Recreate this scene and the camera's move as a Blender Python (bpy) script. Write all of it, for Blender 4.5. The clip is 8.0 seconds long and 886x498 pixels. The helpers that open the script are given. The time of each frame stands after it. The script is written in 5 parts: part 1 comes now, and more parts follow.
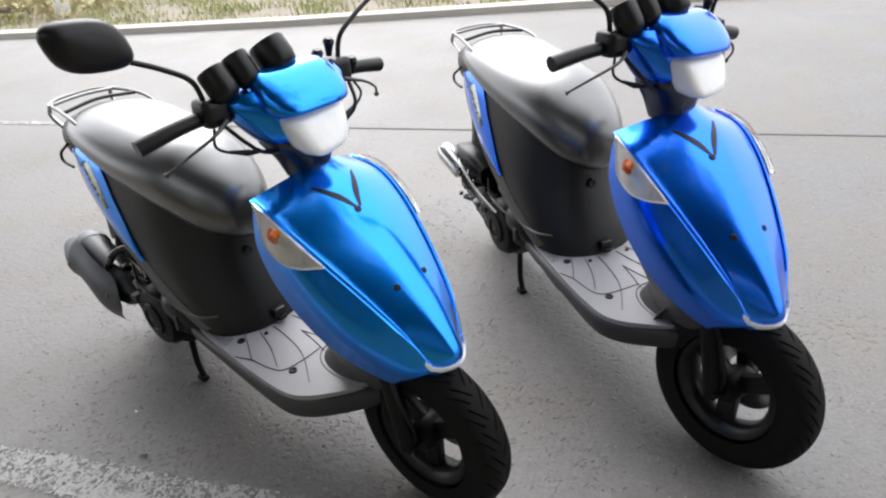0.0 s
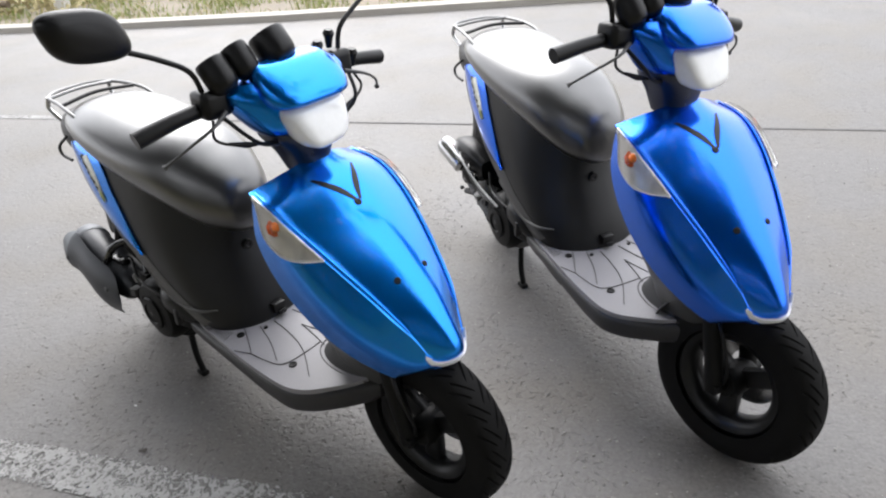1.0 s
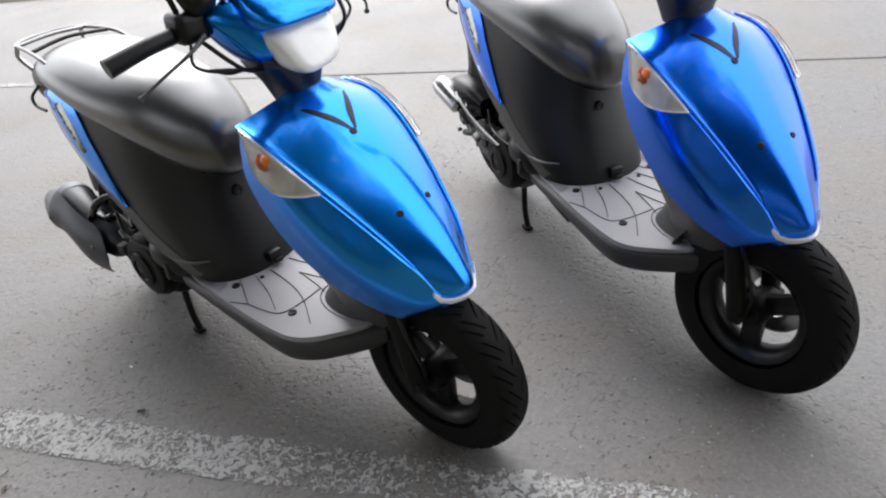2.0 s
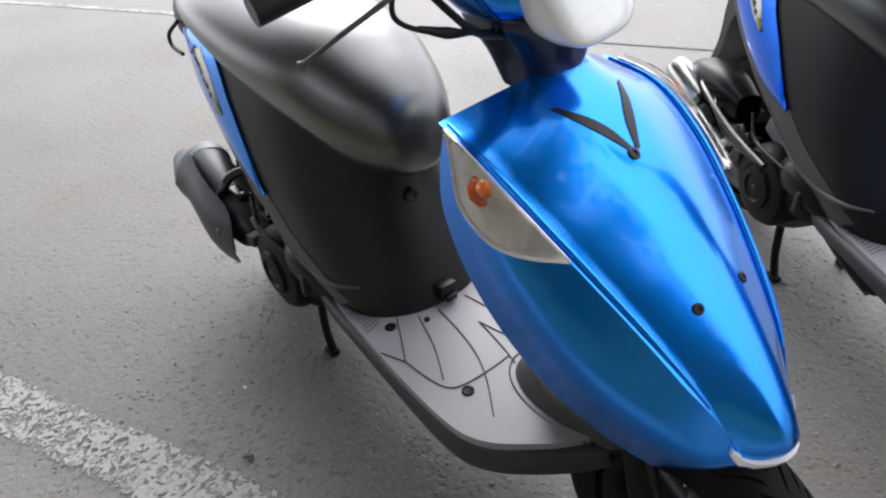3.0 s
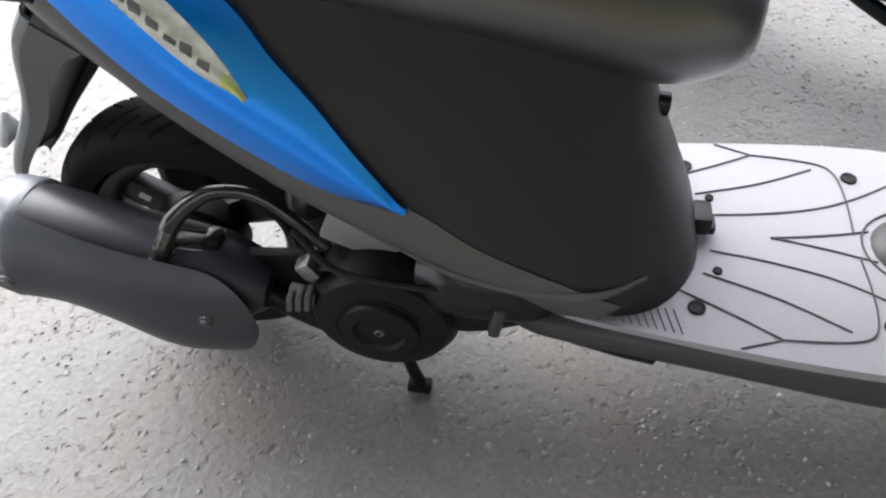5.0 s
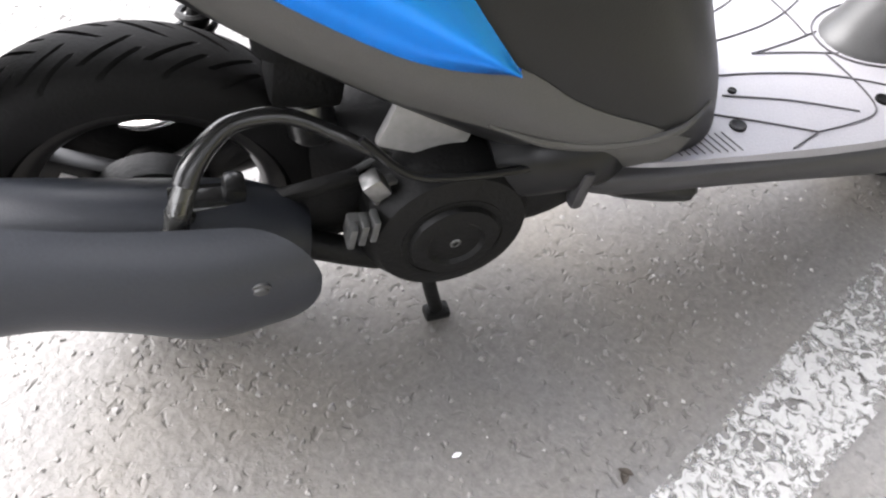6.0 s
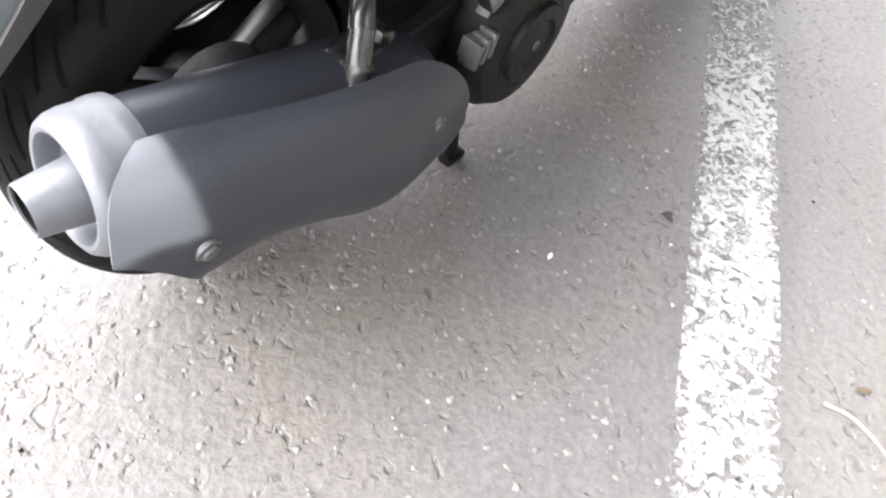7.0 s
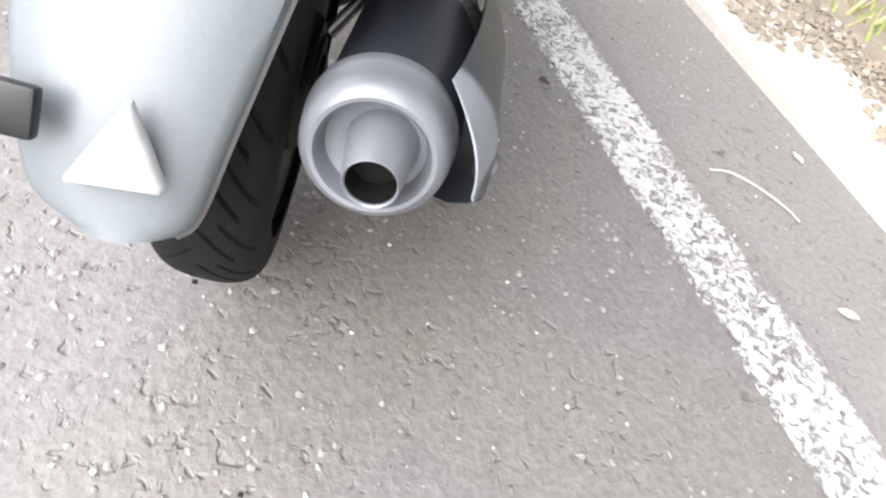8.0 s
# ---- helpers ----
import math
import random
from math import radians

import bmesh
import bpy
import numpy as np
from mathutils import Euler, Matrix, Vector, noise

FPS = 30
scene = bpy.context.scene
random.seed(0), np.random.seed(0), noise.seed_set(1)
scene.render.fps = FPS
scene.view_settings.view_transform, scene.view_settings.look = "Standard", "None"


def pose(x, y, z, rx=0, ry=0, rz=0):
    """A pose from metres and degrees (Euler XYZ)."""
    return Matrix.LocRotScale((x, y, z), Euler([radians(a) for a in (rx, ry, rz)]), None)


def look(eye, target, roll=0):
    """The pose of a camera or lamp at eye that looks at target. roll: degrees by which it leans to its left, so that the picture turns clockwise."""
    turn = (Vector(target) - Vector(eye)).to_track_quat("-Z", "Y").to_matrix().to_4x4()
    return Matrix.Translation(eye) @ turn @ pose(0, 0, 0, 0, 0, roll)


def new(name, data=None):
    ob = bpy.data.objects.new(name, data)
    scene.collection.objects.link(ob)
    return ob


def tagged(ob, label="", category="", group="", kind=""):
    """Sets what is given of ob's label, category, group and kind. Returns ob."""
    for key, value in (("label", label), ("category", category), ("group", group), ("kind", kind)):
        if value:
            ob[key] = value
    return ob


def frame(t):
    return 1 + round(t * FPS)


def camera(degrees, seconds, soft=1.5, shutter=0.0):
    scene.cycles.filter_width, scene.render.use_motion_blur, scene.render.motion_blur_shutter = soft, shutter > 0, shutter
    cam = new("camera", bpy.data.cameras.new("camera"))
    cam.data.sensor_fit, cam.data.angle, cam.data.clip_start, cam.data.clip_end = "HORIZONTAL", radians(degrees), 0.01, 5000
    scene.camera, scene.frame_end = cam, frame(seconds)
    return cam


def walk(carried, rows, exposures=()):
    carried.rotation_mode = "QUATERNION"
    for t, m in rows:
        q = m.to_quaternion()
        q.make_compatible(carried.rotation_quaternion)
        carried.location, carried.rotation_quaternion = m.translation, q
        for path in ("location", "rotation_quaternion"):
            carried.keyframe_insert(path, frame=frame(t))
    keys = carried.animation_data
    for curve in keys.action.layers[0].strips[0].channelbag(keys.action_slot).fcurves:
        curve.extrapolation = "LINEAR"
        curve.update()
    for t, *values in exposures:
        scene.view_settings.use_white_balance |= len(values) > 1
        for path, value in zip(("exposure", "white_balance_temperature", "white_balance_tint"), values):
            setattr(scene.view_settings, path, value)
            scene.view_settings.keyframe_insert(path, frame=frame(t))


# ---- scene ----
cam = camera(64.0, 8.0, soft=2.2)
EXPOSURES = [(0, 1.23, 6400, 11), (2.5, 1.19, 6400, 11), (4.0, 1.42, 6250, 12), (5.5, 2.48, 6400, 12), (6.0, 2.87, 6450, 13), (6.5, 2.98, 6450, 13), (7.5, 2.87, 6450, 13), (8, 2.5, 6450, 13)]
PATH = [
    (0, (1.989, -0.785, 1.238), (0.793, 0.495, 0.272), -5.6),
    (0.5, (1.981, -0.782, 1.23), (0.786, 0.495, 0.261), -5.2),
    (1, (1.984, -0.781, 1.229), (0.79, 0.493, 0.253), -5.6),
    (1.2, (1.984, -0.783, 1.227), (0.795, 0.491, 0.246), -5.9),
    (2.3, (1.853, -0.733, 1.085), (0.698, 0.472, -0.016), -9.0),
    (2.5, (1.761, -0.688, 1.055), (0.52, 0.436, -0.038), -10.6),
    (3, (1.461, -0.537, 1.013), (0.099, 0.413, -0.101), -6.2),
    (3.5, (1.236, -0.514, 0.978), (-0.053, 0.405, -0.244), -9.1),
    (4, (0.942, -0.574, 0.914), (-0.07, 0.537, -0.405), -5.4),
    (4.2, (0.844, -0.583, 0.894), (-0.043, 0.608, -0.446), -4.4),
    (5.3, (0.394, -0.594, 0.889), (0.355, 0.688, -0.646), -0.6),
    (5.5, (0.32, -0.6, 0.864), (0.423, 0.679, -0.67), 1.9),
    (6, (0.174, -0.564, 0.774), (0.635, 0.6, -0.785), 5.7),
    (6.3, (0.070, -0.537, 0.727), (0.585, 0.377, -0.727), 9.0),
    (6.5, (-0.002, -0.516, 0.705), (0.671, 0.404, -0.938), 11.6),
    (6.8, (-0.154, -0.457, 0.678), (0.713, 0.163, -0.765), 15.6),
    (7, (-0.22, -0.429, 0.681), (0.851, 0.154, -0.904), 15.2),
    (7.3, (-0.297, -0.344, 0.657), (0.773, 0.001, -0.742), 16.7),
    (7.5, (-0.349, -0.287, 0.633), (0.895, -0.025, -0.911), 16.9),
    (7.8, (-0.401, -0.167, 0.622), (0.766, -0.221, -0.740), 21.3),
    (8, (-0.451, -0.08, 0.612), (0.877, -0.406, -0.848), 24.2),
]
UNIT = 1.115  # metres to one unit of the plan's numbers
walk(cam, [(t, look(Vector(eye) * UNIT, Vector(target) * UNIT, roll)) for t, eye, target, roll in PATH], EXPOSURES)

# ---------------------------------------------------------------- light
world = bpy.data.worlds.new("world")
scene.world = world
world.use_nodes = True
wn = world.node_tree
sky = wn.nodes.new("ShaderNodeTexSky")
sky.sky_type = "NISHITA"
sky.sun_disc = False
sky.sun_elevation = radians(42)
sky.sun_rotation = radians(307)
sky.air_density, sky.dust_density, sky.ozone_density = 1.0, 6.0, 1.0
wn.nodes["Background"].inputs["Strength"].default_value = 0.142
haze = wn.nodes.new("ShaderNodeHueSaturation")  # a whitish, overcast sky
haze.inputs["Saturation"].default_value = 0.35
wn.links.new(sky.outputs["Color"], haze.inputs["Color"])
veil = wn.nodes.new("ShaderNodeMix")  # thin cloud all over evens the sky out
veil.data_type = "RGBA"
veil.inputs["Factor"].default_value = 0.88
veil.inputs["B"].default_value = (7.85, 7.95, 8.2, 1)
wn.links.new(haze.outputs["Color"], veil.inputs["A"])
way = wn.nodes.new("ShaderNodeTexCoord")
height = wn.nodes.new("ShaderNodeSeparateXYZ")
wn.links.new(way.outputs["Generated"], height.inputs[0])
dome = wn.nodes.new("ShaderNodeMapRange")  # a clouded sky is about three times as bright overhead as at the horizon
dome.inputs["From Min"].default_value, dome.inputs["From Max"].default_value = 0.0, 1.0
dome.inputs["To Min"].default_value, dome.inputs["To Max"].default_value = 0.75, 1.45
wn.links.new(height.outputs["Z"], dome.inputs["Value"])
cloud = wn.nodes.new("ShaderNodeVectorMath")
cloud.operation = "SCALE"
wn.links.new(veil.outputs["Result"], cloud.inputs[0])
wn.links.new(dome.outputs["Result"], cloud.inputs["Scale"])
wn.links.new(cloud.outputs["Vector"], wn.nodes["Background"].inputs["Color"])
sun_data = bpy.data.lights.new("sun", "SUN")
sun_data.energy, sun_data.angle, sun_data.color = 0.85, radians(42), (1.0, 0.985, 0.96)
sun = new("sun", sun_data)
sun.matrix_world = look((0, 0, 0), (0.75, -0.56, -0.84))


# ---------------------------------------------------------------- materials
def material(name, color, rough=0.5, metal=0.0, coat=0.0, vary=0.12, grain=60.0, bump=0.15, spot=6.0, spec=0.5):
    """A surface with variation at two scales and a fine relief."""
    m = bpy.data.materials.new(name)
    m.use_nodes = True
    nt = m.node_tree
    b = nt.nodes["Principled BSDF"]
    b.inputs["Metallic"].default_value = metal
    b.inputs["Coat Weight"].default_value = coat
    b.inputs["Coat Roughness"].default_value = 0.07
    b.inputs["Coat IOR"].default_value = 1.5
    b.inputs["Specular IOR Level"].default_value = spec
    tc = nt.nodes.new("ShaderNodeTexCoord")
    big = nt.nodes.new("ShaderNodeTexNoise")
    big.inputs["Scale"].default_value = spot
    big.inputs["Detail"].default_value = 5
    fine = nt.nodes.new("ShaderNodeTexNoise")
    fine.inputs["Scale"].default_value = grain
    fine.inputs["Detail"].default_value = 3
    for n in (big, fine):
        nt.links.new(tc.outputs["Object"], n.inputs["Vector"])
    mix = nt.nodes.new("ShaderNodeMath")
    mix.operation = "ADD"
    nt.links.new(big.outputs["Fac"], mix.inputs[0])
    nt.links.new(fine.outputs["Fac"], mix.inputs[1])
    ramp = nt.nodes.new("ShaderNodeMapRange")
    ramp.inputs["From Min"].default_value, ramp.inputs["From Max"].default_value = 0.6, 1.4
    ramp.inputs["To Min"].default_value, ramp.inputs["To Max"].default_value = 1 - vary, 1 + vary
    nt.links.new(mix.outputs[0], ramp.inputs["Value"])
    mul = nt.nodes.new("ShaderNodeVectorMath")
    mul.operation = "SCALE"
    mul.inputs[0].default_value = color
    nt.links.new(ramp.outputs["Result"], mul.inputs["Scale"])
    nt.links.new(mul.outputs["Vector"], b.inputs["Base Color"])
    rr = nt.nodes.new("ShaderNodeMapRange")
    rr.inputs["From Min"].default_value, rr.inputs["From Max"].default_value = 0.3, 0.7
    rr.inputs["To Min"].default_value, rr.inputs["To Max"].default_value = rough * 0.85, min(1, rough * 1.15)
    nt.links.new(big.outputs["Fac"], rr.inputs["Value"])
    nt.links.new(rr.outputs["Result"], b.inputs["Roughness"])
    if bump:
        bp = nt.nodes.new("ShaderNodeBump")
        bp.inputs["Strength"].default_value = bump
        bp.inputs["Distance"].default_value = 0.002
        nt.links.new(fine.outputs["Fac"], bp.inputs["Height"])
        nt.links.new(bp.outputs["Normal"], b.inputs["Normal"])
    return m


PAINT = material("blue_metallic_paint", (0.001, 0.235, 0.9), 0.22, 0.9, 0.55, 0.05, 400, 0.0)
# the same blue paint, with the second scooter's shade put into its colour
PAINT_SHADED = material("shaded_blue_metallic_paint", (0.001, 0.15, 0.86), 0.22, 0.9, 0.55, 0.05, 400, 0.0)
NAVY = material("dark_blue_plastic", (0.003, 0.011, 0.045), 0.3, 0.2, 0.5, 0.08, 400, 0.0)
DARK = material("dark_grey_plastic", (0.0135, 0.0135, 0.014), 0.42, 0, 0, 0.15, 500, 0.12, 6, 0.3)
GREY = material("grey_plastic", (0.066, 0.064, 0.061), 0.5, 0, 0, 0.12, 500, 0.12)
LEG = material("grey_leg_shield_plastic", (0.056, 0.0555, 0.055), 0.42, 0, 0, 0.12, 500, 0.12, 6, 0.4)
SKIRT = material("scuffed_grey_plastic", (0.034, 0.033, 0.035), 0.45, 0, 0, 0.18, 400, 0.12, 8, 0.4)
BLACK = material("black_plastic", (0.0065, 0.0065, 0.007), 0.36, 0, 0, 0.2, 300, 0.04, 6, 0.3)
VINYL = material("black_vinyl", (0.0045, 0.0045, 0.005), 0.36, 0, 1.0, 0.2, 700, 0.12, 6, 0.5)
VINYL.node_tree.nodes["Principled BSDF"].inputs["Coat Roughness"].default_value = 0.3
VINYL.node_tree.nodes["Principled BSDF"].inputs["Coat IOR"].default_value = 1.8
MAT = material("grey_floor_rubber", (0.265, 0.258, 0.273), 0.5, 0, 0, 0.1, 350, 0.2)
RUBBER = material("tyre_rubber", (0.0065, 0.0063, 0.0062), 0.75, 0, 0, 0.25, 250, 0.3, 6, 0.16)
CASTING = material("dull_alloy_casting", (0.1, 0.1, 0.1), 0.5, 0.6, 0, 0.25, 160, 0.4)
SOOT = material("black_engine_metal", (0.005, 0.005, 0.005), 0.5, 0.1, 0, 0.3, 160, 0.4, 6, 0.2)
SHIELD = material("satin_black_heat_shield", (0.019, 0.0212, 0.027), 0.42, 0.1, 0, 0.15, 300, 0.1)
CAP = material("worn_grey_muffler_metal", (0.15, 0.157, 0.17), 0.45, 0.4, 0, 0.07, 200, 0.12)
BOX = material("pale_grey_box_plastic", (0.2, 0.195, 0.19), 0.5, 0, 0, 0.2, 120, 0.2)
HOSE = material("black_rubber_hose", (0.012, 0.012, 0.012), 0.2, 0, 0, 0.2, 120, 0.1)
BOXW = material("milky_reflector_plastic", (0.36, 0.36, 0.36), 0.3, 0, 0.4, 0.15, 60, 0.1, 25)
REFLECTOR = material("dull_silver_reflector", (0.75, 0.72, 0.66), 0.3, 0.35, 0, 0.35, 45, 0.6, 14)
STEEL = material("bright_steel", (0.6, 0.6, 0.6), 0.25, 1.0, 0, 0.1, 200, 0.05)
DULL = material("dull_silver_steel", (0.22, 0.22, 0.22), 0.35, 1.0, 0, 0.25, 150, 0.2)
WORN = material("glossy_black_hose_end", (0.05, 0.05, 0.048), 0.18, 0.5, 0.5, 0.5, 90, 0.4, 40)
FOIL = material("crumpled_silver_film", (0.72, 0.72, 0.74), 0.25, 0.5, 0, 0.1, 40, 0.3)
WHITE = material("white_plastic", (0.75, 0.75, 0.75), 0.35, 0, 0, 0.05, 200, 0.05)
LENS = material("milky_clear_lens", (0.95, 0.95, 0.94), 0.1, 0, 1.0, 0.04, 90, 0.02, 12)
ORANGE = material("orange_bulb_glass", (0.7, 0.11, 0.015), 0.15, 0, 0.8, 0.5, 60, 0.3, 45)
AMBER = material("bright_orange_glass", (0.95, 0.22, 0.03), 0.08, 0, 1.0, 0.3, 60, 0.0, 60)
RED = material("red_lamp_plastic", (0.35, 0.01, 0.01), 0.2, 0, 0.6, 0.1)
FENDER = material("pale_grey_mudguard_plastic", (0.10, 0.113, 0.118), 0.4, 0, 0, 0.06, 200, 0.08)
CLEAR = bpy.data.materials.new("clear_plastic")
CLEAR.use_nodes = True
CLEAR.node_tree.nodes["Principled BSDF"].inputs["Transmission Weight"].default_value = 1.0
CLEAR.node_tree.nodes["Principled BSDF"].inputs["Roughness"].default_value = 0.04
CLEAR.node_tree.nodes["Principled BSDF"].inputs["IOR"].default_value = 1.25
GROOVE = material("dark_groove", (0.06, 0.056, 0.06), 0.8, 0, 0, 0.1)
TAR = material("old_tar_joint", (0.115, 0.112, 0.11), 0.8, 0, 0, 0.3, 40, 0.3, 4)
MIRROR = material("mirror_glass", (0.8, 0.8, 0.8), 0.03, 1.0, 0, 0.0, 10, 0)
DECAL = material("silver_foil_sticker", (0.5, 0.51, 0.45), 0.3, 0.5, 0.5, 0.3, 60, 0.05, 30)
LIME = material("yellow_green_print", (0.45, 0.5, 0.12), 0.4, 0, 0.3, 0.2)
DECAL_INK = material("dark_sticker_print", (0.06, 0.06, 0.05), 0.4, 0, 0, 0.2)


def asphalt_material():
    m = material("worn_asphalt", (0.123, 0.1175, 0.113), 0.53, 0, 0, 0.16, 25, 0.0, 1.2, 0.5)
    nt = m.node_tree
    b = nt.nodes["Principled BSDF"]
    tc = nt.nodes["Texture Coordinate"]
    pit = nt.nodes.new("ShaderNodeTexNoise")
    pit.inputs["Scale"].default_value = 52
    pit.inputs["Detail"].default_value = 2
    pit.inputs["Distortion"].default_value = 0.5
    nt.links.new(tc.outputs["Object"], pit.inputs["Vector"])
    # stones: lighter and darker grains
    grain = nt.nodes.new("ShaderNodeTexNoise")
    grain.inputs["Scale"].default_value = 95
    grain.inputs["Detail"].default_value = 4
    grain.inputs["Roughness"].default_value = 0.62
    nt.links.new(tc.outputs["Object"], grain.inputs["Vector"])
    stone = nt.nodes.new("ShaderNodeMapRange")
    stone.inputs["From Min"].default_value, stone.inputs["From Max"].default_value = 0.3, 0.7
    stone.inputs["To Min"].default_value, stone.inputs["To Max"].default_value = 0.8, 1.2
    nt.links.new(grain.outputs["Fac"], stone.inputs["Value"])
    hole = nt.nodes.new("ShaderNodeMapRange")
    hole.inputs["From Min"].default_value, hole.inputs["From Max"].default_value = 0.29, 0.39
    hole.inputs["To Min"].default_value, hole.inputs["To Max"].default_value = 0.8, 1.0
    # pits gather in patches
    patch = nt.nodes.new("ShaderNodeTexNoise")
    patch.inputs["Scale"].default_value = 4.5
    patch.inputs["Detail"].default_value = 2
    nt.links.new(tc.outputs["Object"], patch.inputs["Vector"])
    lift = nt.nodes.new("ShaderNodeMapRange")
    lift.inputs["From Min"].default_value, lift.inputs["From Max"].default_value = 0.35, 0.65
    lift.inputs["To Min"].default_value, lift.inputs["To Max"].default_value = 0.08, -0.05
    nt.links.new(patch.outputs["Fac"], lift.inputs["Value"])
    depth = nt.nodes.new("ShaderNodeMath")
    depth.operation = "ADD"
    nt.links.new(pit.outputs["Fac"], depth.inputs[0])
    nt.links.new(lift.outputs["Result"], depth.inputs[1])
    nt.links.new(depth.outputs[0], hole.inputs["Value"])
    mul = nt.nodes.new("ShaderNodeMath")
    mul.operation = "MULTIPLY"
    nt.links.new(stone.outputs["Result"], mul.inputs[0])
    nt.links.new(hole.outputs["Result"], mul.inputs[1])
    old = b.inputs["Base Color"].links[0].from_socket
    drift = nt.nodes.new("ShaderNodeTexNoise")  # dusty brown film in broad drifts
    drift.inputs["Scale"].default_value = 2.3
    drift.inputs["Detail"].default_value = 5
    nt.links.new(tc.outputs["Object"], drift.inputs["Vector"])
    film = nt.nodes.new("ShaderNodeMapRange")
    film.inputs["From Min"].default_value, film.inputs["From Max"].default_value = 0.42, 0.66
    film.inputs["To Max"].default_value = 0.55
    nt.links.new(drift.outputs["Fac"], film.inputs["Value"])
    dust = nt.nodes.new("ShaderNodeMix")
    dust.data_type = "RGBA"
    dust.inputs[7].default_value = (0.132, 0.117, 0.095, 1)
    nt.links.new(film.outputs["Result"], dust.inputs[0])
    nt.links.new(old, dust.inputs[6])
    place = nt.nodes.new("ShaderNodeSeparateXYZ")
    nt.links.new(tc.outputs["Object"], place.inputs[0])
    side = nt.nodes.new("ShaderNodeMapRange")  # paler past the edge line, towards the kerb
    side.inputs["From Min"].default_value, side.inputs["From Max"].default_value = -0.70, -0.82
    side.inputs["To Max"].default_value = 0.7
    nt.links.new(place.outputs["Y"], side.inputs["Value"])
    kerb_tone = nt.nodes.new("ShaderNodeMix")
    kerb_tone.data_type = "RGBA"
    kerb_tone.inputs[7].default_value = (0.175, 0.167, 0.158, 1)
    nt.links.new(side.outputs["Result"], kerb_tone.inputs[0])
    nt.links.new(dust.outputs[2], kerb_tone.inputs[6])
    old = kerb_tone.outputs[2]
    sc = nt.nodes.new("ShaderNodeVectorMath")
    sc.operation = "SCALE"
    nt.links.new(old, sc.inputs[0])
    nt.links.new(mul.outputs[0], sc.inputs["Scale"])
    nt.links.new(sc.outputs["Vector"], b.inputs["Base Color"])
    bp = nt.nodes.new("ShaderNodeBump")
    bp.inputs["Strength"].default_value = 1.0
    bp.inputs["Distance"].default_value = 0.008
    add = nt.nodes.new("ShaderNodeMath")
    add.operation = "MULTIPLY_ADD"
    nt.links.new(pit.outputs["Fac"], add.inputs[0])
    add.inputs[1].default_value = 0.25
    nt.links.new(hole.outputs["Result"], add.inputs[2])
    lumps = nt.nodes.new("ShaderNodeMath")  # stones stand proud between the pits
    lumps.operation = "MULTIPLY_ADD"
    nt.links.new(grain.outputs["Fac"], lumps.inputs[0])
    lumps.inputs[1].default_value = 0.2
    nt.links.new(add.outputs[0], lumps.inputs[2])
    nt.links.new(lumps.outputs[0], bp.inputs["Height"])
    nt.links.new(bp.outputs["Normal"], b.inputs["Normal"])
    return m


ASPHALT = asphalt_material()


def pale_end_material(edge, low):
    """Dark shield paint, paler behind one edge and above a height."""
    m = material("pale_ended_shield_paint", (0.0245, 0.0272, 0.0345), 0.42, 0.1, 0, 0.15, 300, 0.1)
    nt = m.node_tree
    b = nt.nodes["Principled BSDF"]
    tc = nt.nodes["Texture Coordinate"]
    sep = nt.nodes.new("ShaderNodeSeparateXYZ")
    nt.links.new(tc.outputs["Object"], sep.inputs[0])
    wob = nt.nodes.new("ShaderNodeTexNoise")
    wob.inputs["Scale"].default_value = 28
    nt.links.new(tc.outputs["Object"], wob.inputs["Vector"])
    masks = []
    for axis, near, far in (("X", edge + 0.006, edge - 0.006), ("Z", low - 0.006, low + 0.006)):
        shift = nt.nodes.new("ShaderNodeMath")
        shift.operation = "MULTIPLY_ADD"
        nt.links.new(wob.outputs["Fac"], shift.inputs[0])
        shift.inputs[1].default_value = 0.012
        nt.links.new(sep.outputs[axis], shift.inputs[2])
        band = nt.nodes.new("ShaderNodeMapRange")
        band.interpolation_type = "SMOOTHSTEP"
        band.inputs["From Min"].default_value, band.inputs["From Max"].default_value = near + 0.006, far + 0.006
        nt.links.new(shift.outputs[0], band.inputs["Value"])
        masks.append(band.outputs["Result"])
    both = nt.nodes.new("ShaderNodeMath")
    both.operation = "MULTIPLY"
    nt.links.new(masks[0], both.inputs[0])
    nt.links.new(masks[1], both.inputs[1])
    old = b.inputs["Base Color"].links[0].from_socket
    mix = nt.nodes.new("ShaderNodeMix")
    mix.data_type = "RGBA"
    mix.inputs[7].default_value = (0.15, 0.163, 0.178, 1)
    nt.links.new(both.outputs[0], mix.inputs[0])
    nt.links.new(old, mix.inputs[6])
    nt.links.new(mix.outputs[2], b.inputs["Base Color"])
    return m


PALE_END = pale_end_material(-0.068 * UNIT, 0.306 * UNIT)


